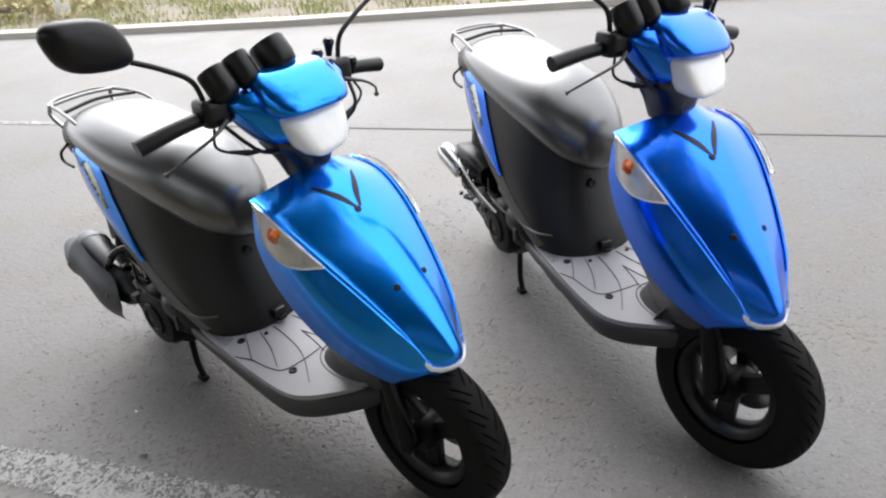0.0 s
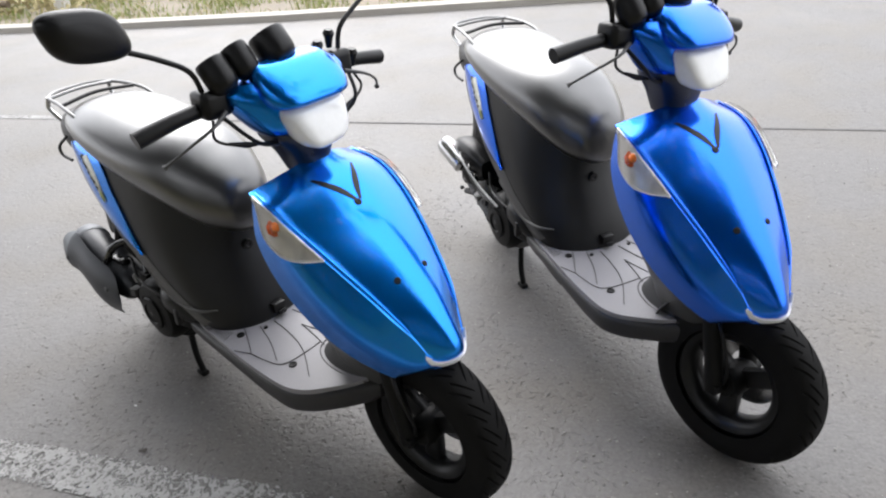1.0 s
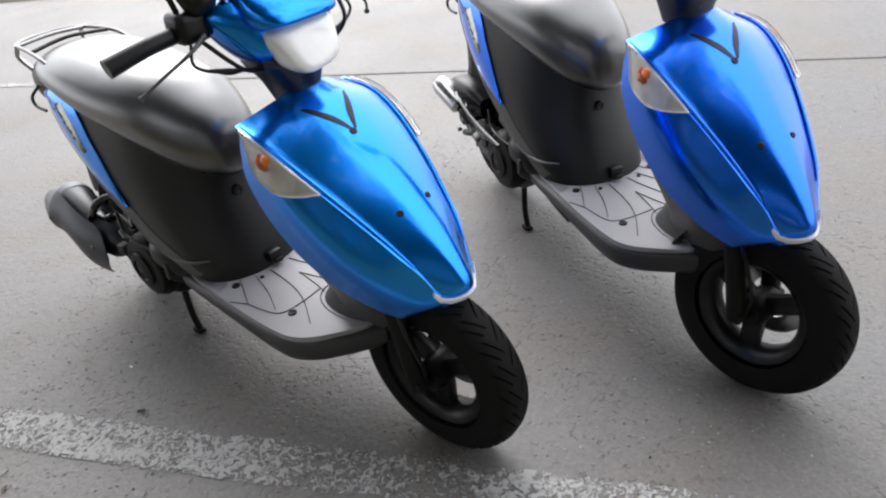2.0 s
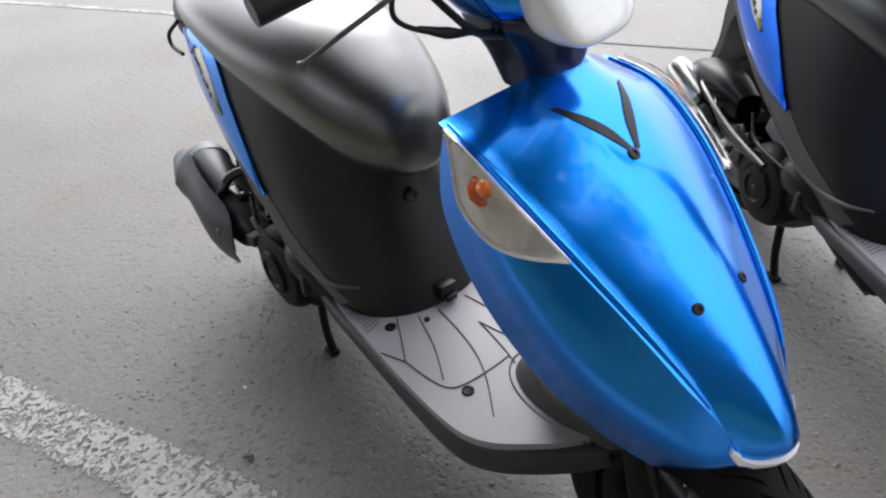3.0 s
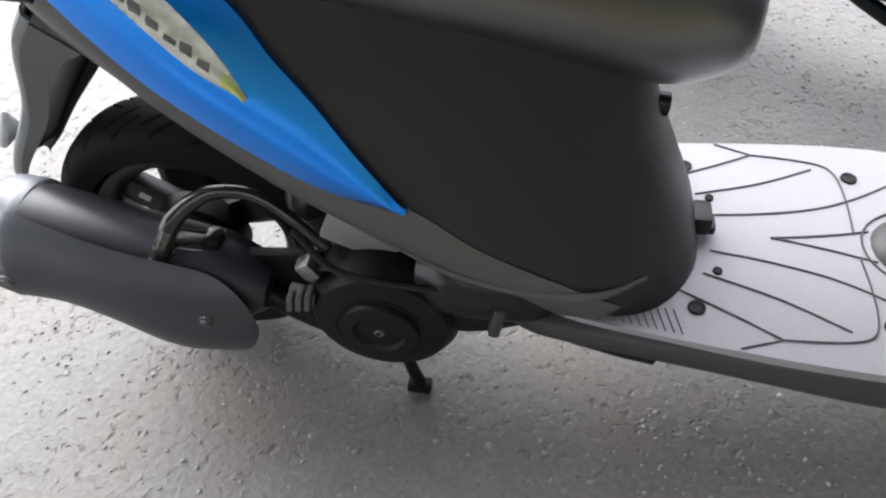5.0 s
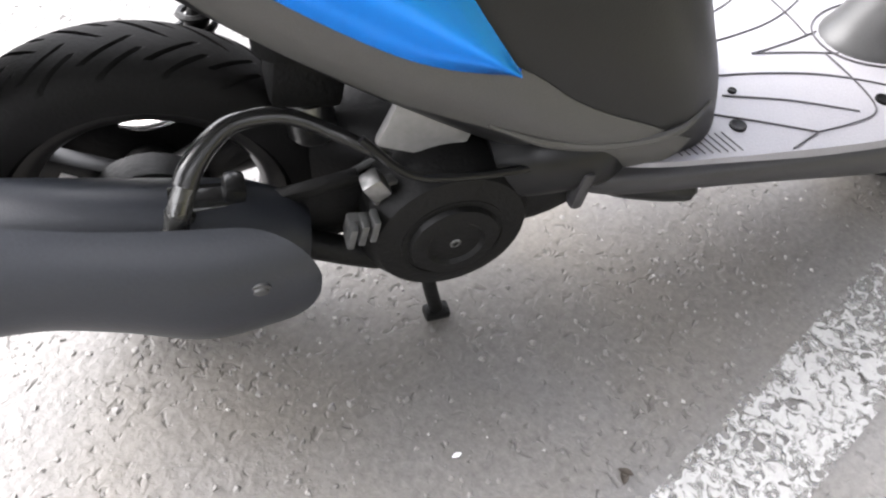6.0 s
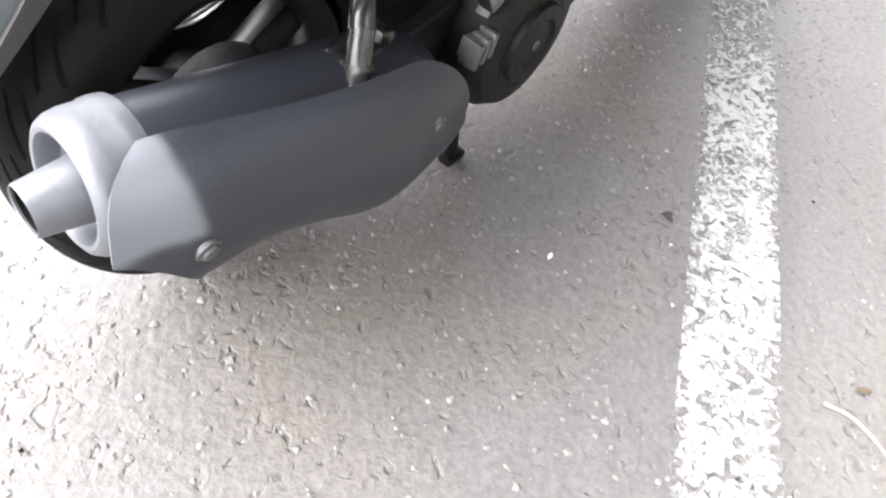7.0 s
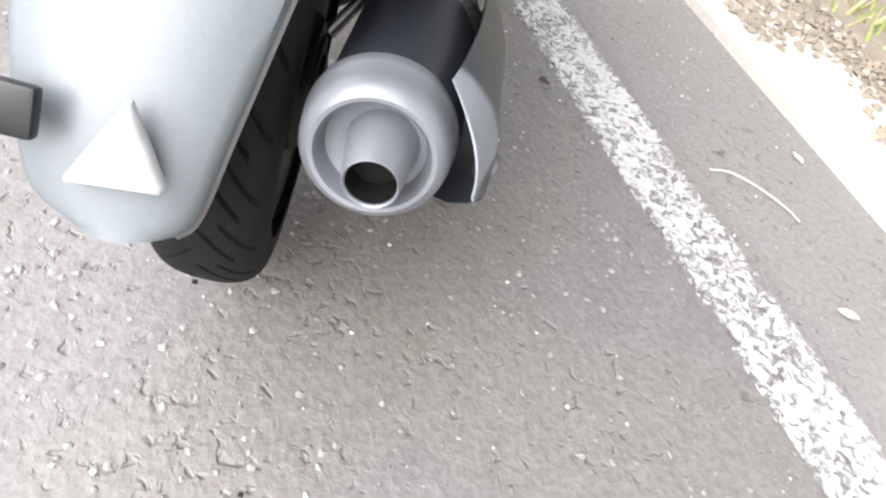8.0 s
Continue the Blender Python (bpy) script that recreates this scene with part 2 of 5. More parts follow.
def line_material(middle, half):
    """Thick white road paint, worn through in specks, ragged along its edges."""
    m = material("worn_white_road_paint", (0.34, 0.335, 0.326), 0.75, 0, 0, 0.12, 120, 0.9, 4)
    nt = m.node_tree
    b = nt.nodes["Principled BSDF"]
    tc = nt.nodes["Texture Coordinate"]
    out = nt.nodes["Material Output"]
    n1 = nt.nodes.new("ShaderNodeTexNoise")
    n1.inputs["Scale"].default_value = 58
    n1.inputs["Detail"].default_value = 3
    n1.inputs["Distortion"].default_value = 1.2
    n2 = nt.nodes.new("ShaderNodeTexNoise")
    n2.inputs["Scale"].default_value = 3.5
    n2.inputs["Detail"].default_value = 4
    for n in (n1, n2):
        nt.links.new(tc.outputs["Object"], n.inputs["Vector"])
    add = nt.nodes.new("ShaderNodeMath")
    add.operation = "MULTIPLY_ADD"
    nt.links.new(n2.outputs["Fac"], add.inputs[0])
    add.inputs[1].default_value = 0.5
    nt.links.new(n1.outputs["Fac"], add.inputs[2])
    cut = nt.nodes.new("ShaderNodeMapRange")
    cut.inputs["From Min"].default_value, cut.inputs["From Max"].default_value = 0.67, 0.81
    sep = nt.nodes.new("ShaderNodeSeparateXYZ")
    nt.links.new(tc.outputs["Object"], sep.inputs[0])
    off = nt.nodes.new("ShaderNodeMath")
    off.operation = "SUBTRACT"
    nt.links.new(sep.outputs["Y"], off.inputs[0])
    off.inputs[1].default_value = middle
    far = nt.nodes.new("ShaderNodeMath")
    far.operation = "ABSOLUTE"
    nt.links.new(off.outputs[0], far.inputs[0])
    rim = nt.nodes.new("ShaderNodeMapRange")
    rim.inputs["From Min"].default_value, rim.inputs["From Max"].default_value = half * 0.7, half
    rim.inputs["To Min"].default_value, rim.inputs["To Max"].default_value = 0.0, 0.1
    nt.links.new(far.outputs[0], rim.inputs["Value"])
    worn = nt.nodes.new("ShaderNodeMath")
    worn.operation = "SUBTRACT"
    nt.links.new(add.outputs[0], worn.inputs[0])
    nt.links.new(rim.outputs["Result"], worn.inputs[1])
    sound = nt.nodes.new("ShaderNodeMapRange")
    sound.inputs["From Min"].default_value, sound.inputs["From Max"].default_value = 0.1, 0.5
    sound.inputs["To Min"].default_value, sound.inputs["To Max"].default_value = 0.045, -0.02
    nt.links.new(sep.outputs["X"], sound.inputs["Value"])
    kept = nt.nodes.new("ShaderNodeMath")
    kept.operation = "ADD"
    nt.links.new(worn.outputs[0], kept.inputs[0])
    nt.links.new(sound.outputs["Result"], kept.inputs[1])
    nt.links.new(kept.outputs[0], cut.inputs["Value"])
    clear = nt.nodes.new("ShaderNodeBsdfTransparent")
    mix = nt.nodes.new("ShaderNodeMixShader")
    nt.links.new(cut.outputs["Result"], mix.inputs["Fac"])
    nt.links.new(clear.outputs[0], mix.inputs[1])
    nt.links.new(b.outputs[0], mix.inputs[2])
    nt.links.new(mix.outputs[0], out.inputs["Surface"])
    return m


LINE_PAINT = line_material(-0.6225 * UNIT, 0.0675)
CENTRE_PAINT = line_material(1.83 * UNIT, 0.05)
CONCRETE = material("pale_concrete", (0.34, 0.32, 0.285), 0.85, 0, 0, 0.15, 80, 0.4, 3)
GRIT = material("pale_grit_stone", (0.36, 0.35, 0.33), 0.8, 0, 0, 0.2)
def stone_material():
    """Aggregate of mixed brightness, one shade to a stone."""
    m = material("asphalt_aggregate", (0.15, 0.142, 0.133), 0.5, 0, 0, 0.1, 300, 0.2)
    nt = m.node_tree
    b = nt.nodes["Principled BSDF"]
    geo = nt.nodes.new("ShaderNodeNewGeometry")
    span = nt.nodes.new("ShaderNodeMapRange")
    span.inputs["To Min"].default_value, span.inputs["To Max"].default_value = 0.78, 1.3
    nt.links.new(geo.outputs["Random Per Island"], span.inputs["Value"])
    old = b.inputs["Base Color"].links[0].from_socket
    sc = nt.nodes.new("ShaderNodeVectorMath")
    sc.operation = "SCALE"
    nt.links.new(old, sc.inputs[0])
    nt.links.new(span.outputs["Result"], sc.inputs["Scale"])
    nt.links.new(sc.outputs["Vector"], b.inputs["Base Color"])
    return m


STONE = stone_material()
SOIL = material("dry_soil", (0.2, 0.17, 0.13), 0.95, 0, 0, 0.3, 30, 0.8, 3)
GRASS = material("grass_blades", (0.2, 0.25, 0.06), 0.7, 0, 0, 0.35, 8, 0.0, 2)
STRAW = material("dry_grass_blades", (0.4, 0.35, 0.19), 0.8, 0, 0, 0.3, 8, 0.0, 2)
LEAF = material("tree_leaves", (0.06, 0.07, 0.035), 0.6, 0, 0, 0.35, 5, 0.0, 1)
TWIG = material("bleached_twig", (0.38, 0.36, 0.33), 0.8, 0, 0, 0.2, 60, 0.3)
LITTER = material("rotten_leaf", (0.045, 0.036, 0.028), 0.8, 0, 0, 0.3, 80, 0.5)
BARK = material("tree_bark", (0.12, 0.09, 0.06), 0.9, 0, 0, 0.3, 40, 0.8, 5)


# ---------------------------------------------------------------- mesh tools
def part(name, bm, mat, parent=None, label="", smooth=True):
    """Links a bmesh as one mesh object under a thing or a part."""
    bmesh.ops.recalc_face_normals(bm, faces=bm.faces)
    bmesh.ops.scale(bm, vec=(UNIT, UNIT, UNIT), verts=bm.verts)
    me = bpy.data.meshes.new(name)
    bm.to_mesh(me)
    bm.free()
    if smooth:
        me.shade_smooth()
        me.set_sharp_from_angle(angle=radians(38))
    me.materials.append(mat)
    ob = new(name, me)
    if parent:
        ob.parent = parent
    if label:
        ob["label"] = label
    return ob


def curve_points(ctrl, steps):
    """Points on a smooth curve through the control rows (any number of columns)."""
    c = np.array(ctrl, float)
    c = np.vstack([2 * c[0] - c[1], c, 2 * c[-1] - c[-2]])
    out = []
    for i in range(1, len(c) - 2):
        p0, p1, p2, p3 = c[i - 1 : i + 3]
        for k in range(steps):
            t = k / steps
            out.append(0.5 * (2 * p1 + (p2 - p0) * t + (2 * p0 - 5 * p1 + 4 * p2 - p3) * t * t + (3 * p1 - p0 - 3 * p2 + p3) * t**3))
    out.append(c[-2])
    return np.array(out)


def skin(rings, closed=True, caps=True):
    """A bmesh over rows of points."""
    bm = bmesh.new()
    vs = [[bm.verts.new(p) for p in r] for r in rings]
    n = len(vs[0])
    for a, b in zip(vs, vs[1:]):
        for k in range(n if closed else n - 1):
            q = (k + 1) % n
            bm.faces.new((a[k], a[q], b[q], b[k]))
    if caps and closed:
        bm.faces.new(vs[0][::-1])
        bm.faces.new(vs[-1])
    return bm


def oval(n, e):
    """A superellipse of half axes 1."""
    out = []
    for k in range(n):
        a = 2 * math.pi * k / n
        c, s = math.cos(a), math.sin(a)
        out.append((math.copysign(abs(c) ** (2 / e), c), math.copysign(abs(s) ** (2 / e), s)))
    return out


def loft_x(stations, n=28, e=2.6, steps=4):
    """Stations along x: x, middle y, middle z, half width, half height."""
    rings = []
    for x, cy, cz, hy, hz in curve_points(stations, steps):
        rings.append([(x, cy + max(hy, 0.001) * u, cz + max(hz, 0.001) * v) for u, v in oval(n, e)])
    return skin(rings)


def loft_z(stations, n=36, e=3.0, steps=4):
    """Stations along z: z, rear x, front x, half width."""
    rings = []
    for z, x0, x1, w in curve_points(stations, steps):
        rings.append([((x0 + x1) / 2 + (x1 - x0) / 2 * u, w * v, z) for u, v in oval(n, e)])
    return skin(rings)


def tube(ctrl, radius, steps=6, n=10, caps=True):
    """A round bar along a smooth curve; radius may be a list."""
    pts = [Vector(p) for p in (curve_points(ctrl, steps) if steps > 1 else ctrl)]
    rad = radius if isinstance(radius, (list, tuple)) else [radius, radius]
    rings = []
    side = None
    for i, p in enumerate(pts):
        d = (pts[min(i + 1, len(pts) - 1)] - pts[max(i - 1, 0)]).normalized()
        if side is None:
            side = d.orthogonal().normalized()
        side = (side - d * side.dot(d)).normalized()
        up = d.cross(side)
        f = i / max(1, len(pts) - 1) * (len(rad) - 1)
        k = min(int(f), len(rad) - 2)
        r = rad[k] + (rad[k + 1] - rad[k]) * (f - k)
        rings.append([p + (side * math.cos(2 * math.pi * j / n) + up * math.sin(2 * math.pi * j / n)) * r for j in range(n)])
    return skin(rings, True, caps)


def lathe(profile, origin, axis, n=40, closed=False):
    """Turns rows of (along, radius) round an axis through origin."""
    a = Vector(axis).normalized()
    u = a.orthogonal().normalized()
    v = a.cross(u)
    o = Vector(origin)
    bm = bmesh.new()
    rows = []
    for h, r in profile:
        rows.append([bm.verts.new(o + a * h + (u * math.cos(2 * math.pi * k / n) + v * math.sin(2 * math.pi * k / n)) * max(r, 0.0004)) for k in range(n)])
    pairs = list(zip(rows, rows[1:])) + ([(rows[-1], rows[0])] if closed else [])
    for p, q in pairs:
        for k in range(n):
            m = (k + 1) % n
            bm.faces.new((p[k], p[m], q[m], q[k]))
    if not closed:
        bm.faces.new(rows[0][::-1])
        bm.faces.new(rows[-1])
    return bm


def block(size, m=None, bevel=0.004, seg=2):
    """A bevelled box with the given sizes at the pose m."""
    bm = bmesh.new()
    bmesh.ops.create_cube(bm, size=1, matrix=Matrix.Diagonal((*size, 1)))
    if bevel:
        bmesh.ops.bevel(bm, geom=bm.edges[:], offset=min(bevel, min(size) * 0.45), segments=seg, affect="EDGES", profile=0.6)
    if m:
        bmesh.ops.transform(bm, matrix=m, verts=bm.verts)
    return bm


def join(*bms):
    out = bmesh.new()
    for b in bms:
        me = bpy.data.meshes.new("tmp")
        b.to_mesh(me)
        b.free()
        out.from_mesh(me)
        bpy.data.meshes.remove(me)
    return out


def sheet(rows, thick):
    """An open sheet over rows of points, given a thickness."""
    bm = skin(rows, False, False)
    bmesh.ops.recalc_face_normals(bm, faces=bm.faces)
    bmesh.ops.solidify(bm, geom=bm.faces[:], thickness=thick)
    return bm


# ---------------------------------------------------------------- ground
ROAD = pose(0, 0, 0, 0, 0, 24.4)


def road_strip(name, n0, n1, z, mat, u0=-60.0, u1=60.0, depth=0.05, cuts=1):
    bm = bmesh.new()
    bmesh.ops.create_cube(bm, size=1, matrix=Matrix.Diagonal((u1 - u0, n1 - n0, depth, 1)))
    bmesh.ops.translate(bm, verts=bm.verts, vec=((u0 + u1) / 2, (n0 + n1) / 2, z - depth / 2))
    ob = part(name, bm, mat, None, "", False)
    ob.matrix_world = ROAD
    return ob


ground = tagged(road_strip("ground", -300, 300, -0.012, SOIL, -300, 300, 0.3), "dry bare soil beside the road", "ground", kind="structure")
road = tagged(road_strip("road", -1.005, 4.15, 0.0, ASPHALT), "worn grey asphalt road with coarse stones", "road", kind="structure")
tagged(road_strip("road_shoulder", 4.15, 5.5, -0.004, ASPHALT), "worn grey asphalt shoulder of the road", "road", kind="structure")
tagged(road_strip("road_edge_line", -0.683, -0.562, 0.003, LINE_PAINT, depth=0.002), "worn white painted road edge line", "road line", kind="structure")
tagged(road_strip("road_centre_line", 1.80, 1.86, 0.003, CENTRE_PAINT, u1=-1.75, depth=0.002), "worn white painted centre line", "road line", kind="structure")
tagged(road_strip("road_seam", 1.815, 1.83, 0.003, TAR, u0=-1.6, depth=0.002), "dark tar joint along the road's middle", "road joint", kind="structure")
tagged(road_strip("kerb_near", -1.27, -1.005, 0.02, CONCRETE, depth=0.1), "pale bare concrete road edge", "kerb", kind="structure")


def bend(u):
    """The far road edge swings away from the near one."""
    return float(np.interp(u, (-60, -6, -3.6, -1.9, 0.9, 4, 60), (4.2, 4.22, 4.33, 4.47, 4.9, 5.3, 5.6)))


def bent_strip(name, off0, off1, z, depth, mat):
    bm = bmesh.new()
    us = [-60, -6, -4.8, -3.6, -2.7, -1.9, -0.5, 0.9, 2.4, 4, 60]
    rings = [[(u, bend(u) + off0, z), (u, bend(u) + off1, z), (u, bend(u) + off1, z - depth), (u, bend(u) + off0, z - depth)] for u in us]
    ob = part(name, skin(rings), mat, None, "", False)
    ob.matrix_world = ROAD
    return ob


tagged(bent_strip("kerb_far", 0, 0.2, 0.05, 0.1, CONCRETE), "pale concrete kerb across the road", "kerb", kind="structure")


def scatter(name, count, place, shape, mat, label, category):
    """Many small pieces in one mesh: place() gives a pose, shape() the corners and faces of one piece."""
    verts, faces = [], []
    for _ in range(count):
        m = place()
        vs, fs = shape()
        k = len(verts)
        verts += [m @ Vector(v) for v in vs]
        faces += [[k + q for q in f] for f in fs]
    me = bpy.data.meshes.new(name)
    me.from_pydata(verts, [], faces)
    me.materials.append(mat)
    ob = new(name, me)
    ob.matrix_world = ROAD
    return tagged(ob, label, category, kind="stuff")


R = random.Random(7)


def blade(h0, h1, w):
    h, b = R.uniform(h0, h1), R.uniform(-0.5, 0.5)
    return [(-w, 0, 0), (w, 0, 0), (w * 0.6 + b * h * 0.3, 0, h * 0.6), (b * h, b * h * 0.3, h), (-w * 0.6 + b * h * 0.3, 0, h * 0.6)], [(0, 1, 2, 4), (4, 2, 3)]


def leaf(a, b):
    l, w = R.uniform(a, b), R.uniform(a, b) * 0.45
    return [(-l, 0, 0), (0, -w, 0.2 * w), (l, 0, 0), (0, w, 0.2 * w)], [(0, 1, 2, 3)]


def far_spot(z):
    m = tuft_spot(-9, 7, 0.0, 4.5, z)
    u = m.translation.x
    return Matrix.Translation((0, (bend(u / UNIT) + 0.22) * UNIT, 0)) @ m


def tuft_spot(u0, u1, n0, n1, z):
    """Grass grows in tufts, thinner in between."""
    while True:
        u, n = R.uniform(u0, u1), R.uniform(n0, n1)
        if noise.noise((u * 1.7, n * 1.7, 3.0)) + R.uniform(-0.35, 0.35) > -0.05:
            return pose(u, n, z, R.uniform(-25, 25), R.uniform(-25, 25), R.uniform(0, 360))


scatter("grass_far", 16000, lambda: far_spot(0.0), lambda: blade(0.03, 0.11, 0.006), GRASS, "green roadside grass across the road", "grass")
scatter("dry_grass_far", 7000, lambda: far_spot(0.0), lambda: blade(0.03, 0.12, 0.006), STRAW, "dry straw-coloured roadside grass", "grass")
scatter("grass_near", 11000, lambda: tuft_spot(-5, 9, -3.6, -1.43, -0.014), lambda: blade(0.03, 0.14, 0.005), GRASS, "short green grass on the verge", "grass")
scatter("dry_grass_near", 8000, lambda: tuft_spot(-5, 9, -3.6, -1.43, -0.014), lambda: blade(0.03, 0.13, 0.005), STRAW, "dry grass on the verge", "grass")


def stone():
    r = R.uniform(0.0012, 0.0042)
    k = [(R.uniform(0.7, 1.2) * r * x, R.uniform(0.7, 1.2) * r * y, R.uniform(0.6, 1.0) * r * z) for x, y, z in ((1, 0, 0.2), (0, 1, 0.2), (-1, 0, 0.2), (0, -1, 0.2), (0.1, 0, 1), (0, 0, -0.5))]
    return k, [(0, 1, 4), (1, 2, 4), (2, 3, 4), (3, 0, 4), (1, 0, 5), (2, 1, 5), (3, 2, 5), (0, 3, 5)]


scatter("pale_grit", 900, lambda: pose(R.uniform(-1.0, 2.6), R.uniform(-1.15, 2.2), 0.0012, 0, 0, R.uniform(0, 360)), stone, GRIT, "loose pale grit on the asphalt", "grit")
scatter("dark_grit", 90, lambda: pose(R.uniform(-1.0, 2.6), R.uniform(-1.15, 2.2), 0.0012, 0, 0, R.uniform(0, 360)), stone, SOOT, "loose dark grit on the asphalt", "grit")
def proud_spot():
    """Coarse stones show in patches where the tar has worn away."""
    while True:
        u, n = R.uniform(-0.9, 2.6), R.uniform(-1.15, 1.2)
        thin = 0.9 * max(0, abs(u - 0.85) - 0.9) + 0.9 * max(0, abs(n + 0.12) - 0.6)
        if noise.noise((u * 3.1, n * 3.1, 5.0)) + R.uniform(-0.5, 0.5) > 0.05 + thin:
            return pose(u, n, 0.0004, R.uniform(-15, 15), R.uniform(-15, 15), R.uniform(0, 360))


def chip():
    r = 0.0018 + 0.0050 * R.random() ** 2.2
    k = [(R.uniform(0.6, 1.3) * r * x, R.uniform(0.6, 1.3) * r * y, R.uniform(0.2, 0.5) * r * z) for x, y, z in ((1, 0, 0.1), (0.3, 0.9, 0.1), (-0.8, 0.6, 0.1), (-0.8, -0.6, 0.1), (0.3, -0.9, 0.1), (0.2, 0.2, 1), (-0.3, -0.1, 1))]
    return k, [(0, 1, 5), (1, 2, 5), (2, 6, 5), (2, 3, 6), (3, 4, 6), (4, 0, 5), (4, 5, 6)]


scatter("road_stones", 6500, proud_spot, chip, STONE, "coarse stones standing proud in the worn asphalt", "stones")


def clod():
    r = R.uniform(0.004, 0.02) * R.uniform(0.5, 1.0)
    k = [(R.uniform(0.6, 1.3) * r * x, R.uniform(0.6, 1.3) * r * y, R.uniform(0.4, 0.9) * r * z) for x, y, z in ((1, 0, 0.2), (0, 1, 0.2), (-1, 0, 0.2), (0, -1, 0.2), (0.5, 0.5, 0.8), (-0.5, 0.3, 0.9), (0, -0.5, 0.85), (0, 0, -0.5))]
    return k, [(0, 1, 4), (1, 2, 5), (2, 3, 6), (3, 0, 6), (0, 4, 6), (4, 1, 5), (5, 2, 6), (4, 5, 6), (1, 0, 7), (2, 1, 7), (3, 2, 7), (0, 3, 7)]


def kerb_spot():
    """Soil and crumbs creep over the outer half of the concrete edge."""
    while True:
        u, n = R.uniform(-1, 5), -1.2 - abs(R.gauss(0, 0.28))
        if n > -1.65 and noise.noise((u * 2.3, n * 2.3, 9.0)) + (-1.33 - n) * 2.6 + R.uniform(-0.35, 0.35) > 0.25:
            return pose(u, n, 0.022 if n > -1.41 else -0.012, R.uniform(-20, 20), R.uniform(-20, 20), R.uniform(0, 360))


scatter("soil_crumbs", 9000, kerb_spot, clod, SOIL, "brown soil crumbs spilling over the concrete edge", "soil")
scatter("pale_rubble", 1500, kerb_spot, clod, CONCRETE, "pale concrete crumbs on the road edge", "rubble")
# Bushes drawn out into a tall unseen hedge, added to block low sky.
scatter("roadside_hedge", 48000, lambda: pose(R.uniform(-10, 16), -4.2 - abs(R.gauss(0, 0.7)) - R.uniform(0, 0.3), 3.4 * R.random() ** 1.15, R.uniform(0, 360), R.uniform(0, 360), R.uniform(0, 360)), lambda: leaf(0.05, 0.11), LEAF, "tall dense green hedge along the verge, unseen, added to block the sky", "hedge")


verge = tagged(bent_strip("verge_far", 0.2, 30, 0.0, 0.05, SOIL), "dry soil verge across the road", "verge", kind="structure")
scatter("dry_brush", 2600, lambda: pose(R.uniform(-10, -5.2), R.uniform(5.6, 7.6), R.random() ** 1.6 * 0.7, R.uniform(0, 360), R.uniform(0, 360), R.uniform(0, 360)), lambda: leaf(0.03, 0.09), STRAW, "dry brown brush behind the far verge", "brush")
post = tagged(part("marker_post", block((0.15, 0.1, 0.9), pose(-5.2, 5.45, 0.42, 0, 6, 0), 0.01), WHITE), "white painted marker post on the far verge", "post")
post.matrix_world = ROAD
rail = tagged(part("wooden_rail", tube([(-8.5, 5.0, 0.16), (-7.0, 5.02, 0.17), (-5.6, 5.06, 0.15)], [0.04, 0.045, 0.035], 4, 10), BARK), "weathered wooden rail lying on the verge", "rail")
rail.matrix_world = ROAD

twig = tagged(part("twig", tube([(0.40, -0.625, 0.003), (0.405, -0.66, 0.005), (0.39, -0.705, 0.004), (0.355, -0.745, 0.006), (0.335, -0.765, 0.003)], [0.0019, 0.0017, 0.0012], 5, 7), TWIG), "pale dry bent twig on the asphalt", "twig")


def dry_leaf(x, y, size, turn, mat, label):
    rows = [[(size * (k - 3) / 3, size * 0.5 * v * math.sin(math.pi * (k + 0.35) / 6.7), 0.003 + 0.12 * size * v * v + 0.05 * size * math.sin(k)) for v in (-1, -0.5, 0, 0.5, 1)] for k in range(7)]
    ob = tagged(part("dry_leaf", sheet(rows, 0.0006), mat), label, "leaf", "litter on the road")
    ob.matrix_world = pose(x * UNIT, y * UNIT, 0, 0, 0, turn)
    return ob


dry_leaf(0.50, -0.81, 0.014, 20, TWIG, "small bleached leaf on the asphalt")
dry_leaf(0.167, -0.79, 0.016, 75, TWIG, "small bleached leaf on the asphalt")
dry_leaf(0.452, -0.655, 0.010, 130, BARK, "small brown leaf on the asphalt")
dry_leaf(0.504, -0.353, 0.010, 60, LITTER, "curled dark leaf on the asphalt")
dry_leaf(0.508, -0.349, 0.009, 140, LITTER, "curled dark leaf on the asphalt")
dry_leaf(0.329, -0.278, 0.006, 10, WHITE, "small white scrap on the asphalt")


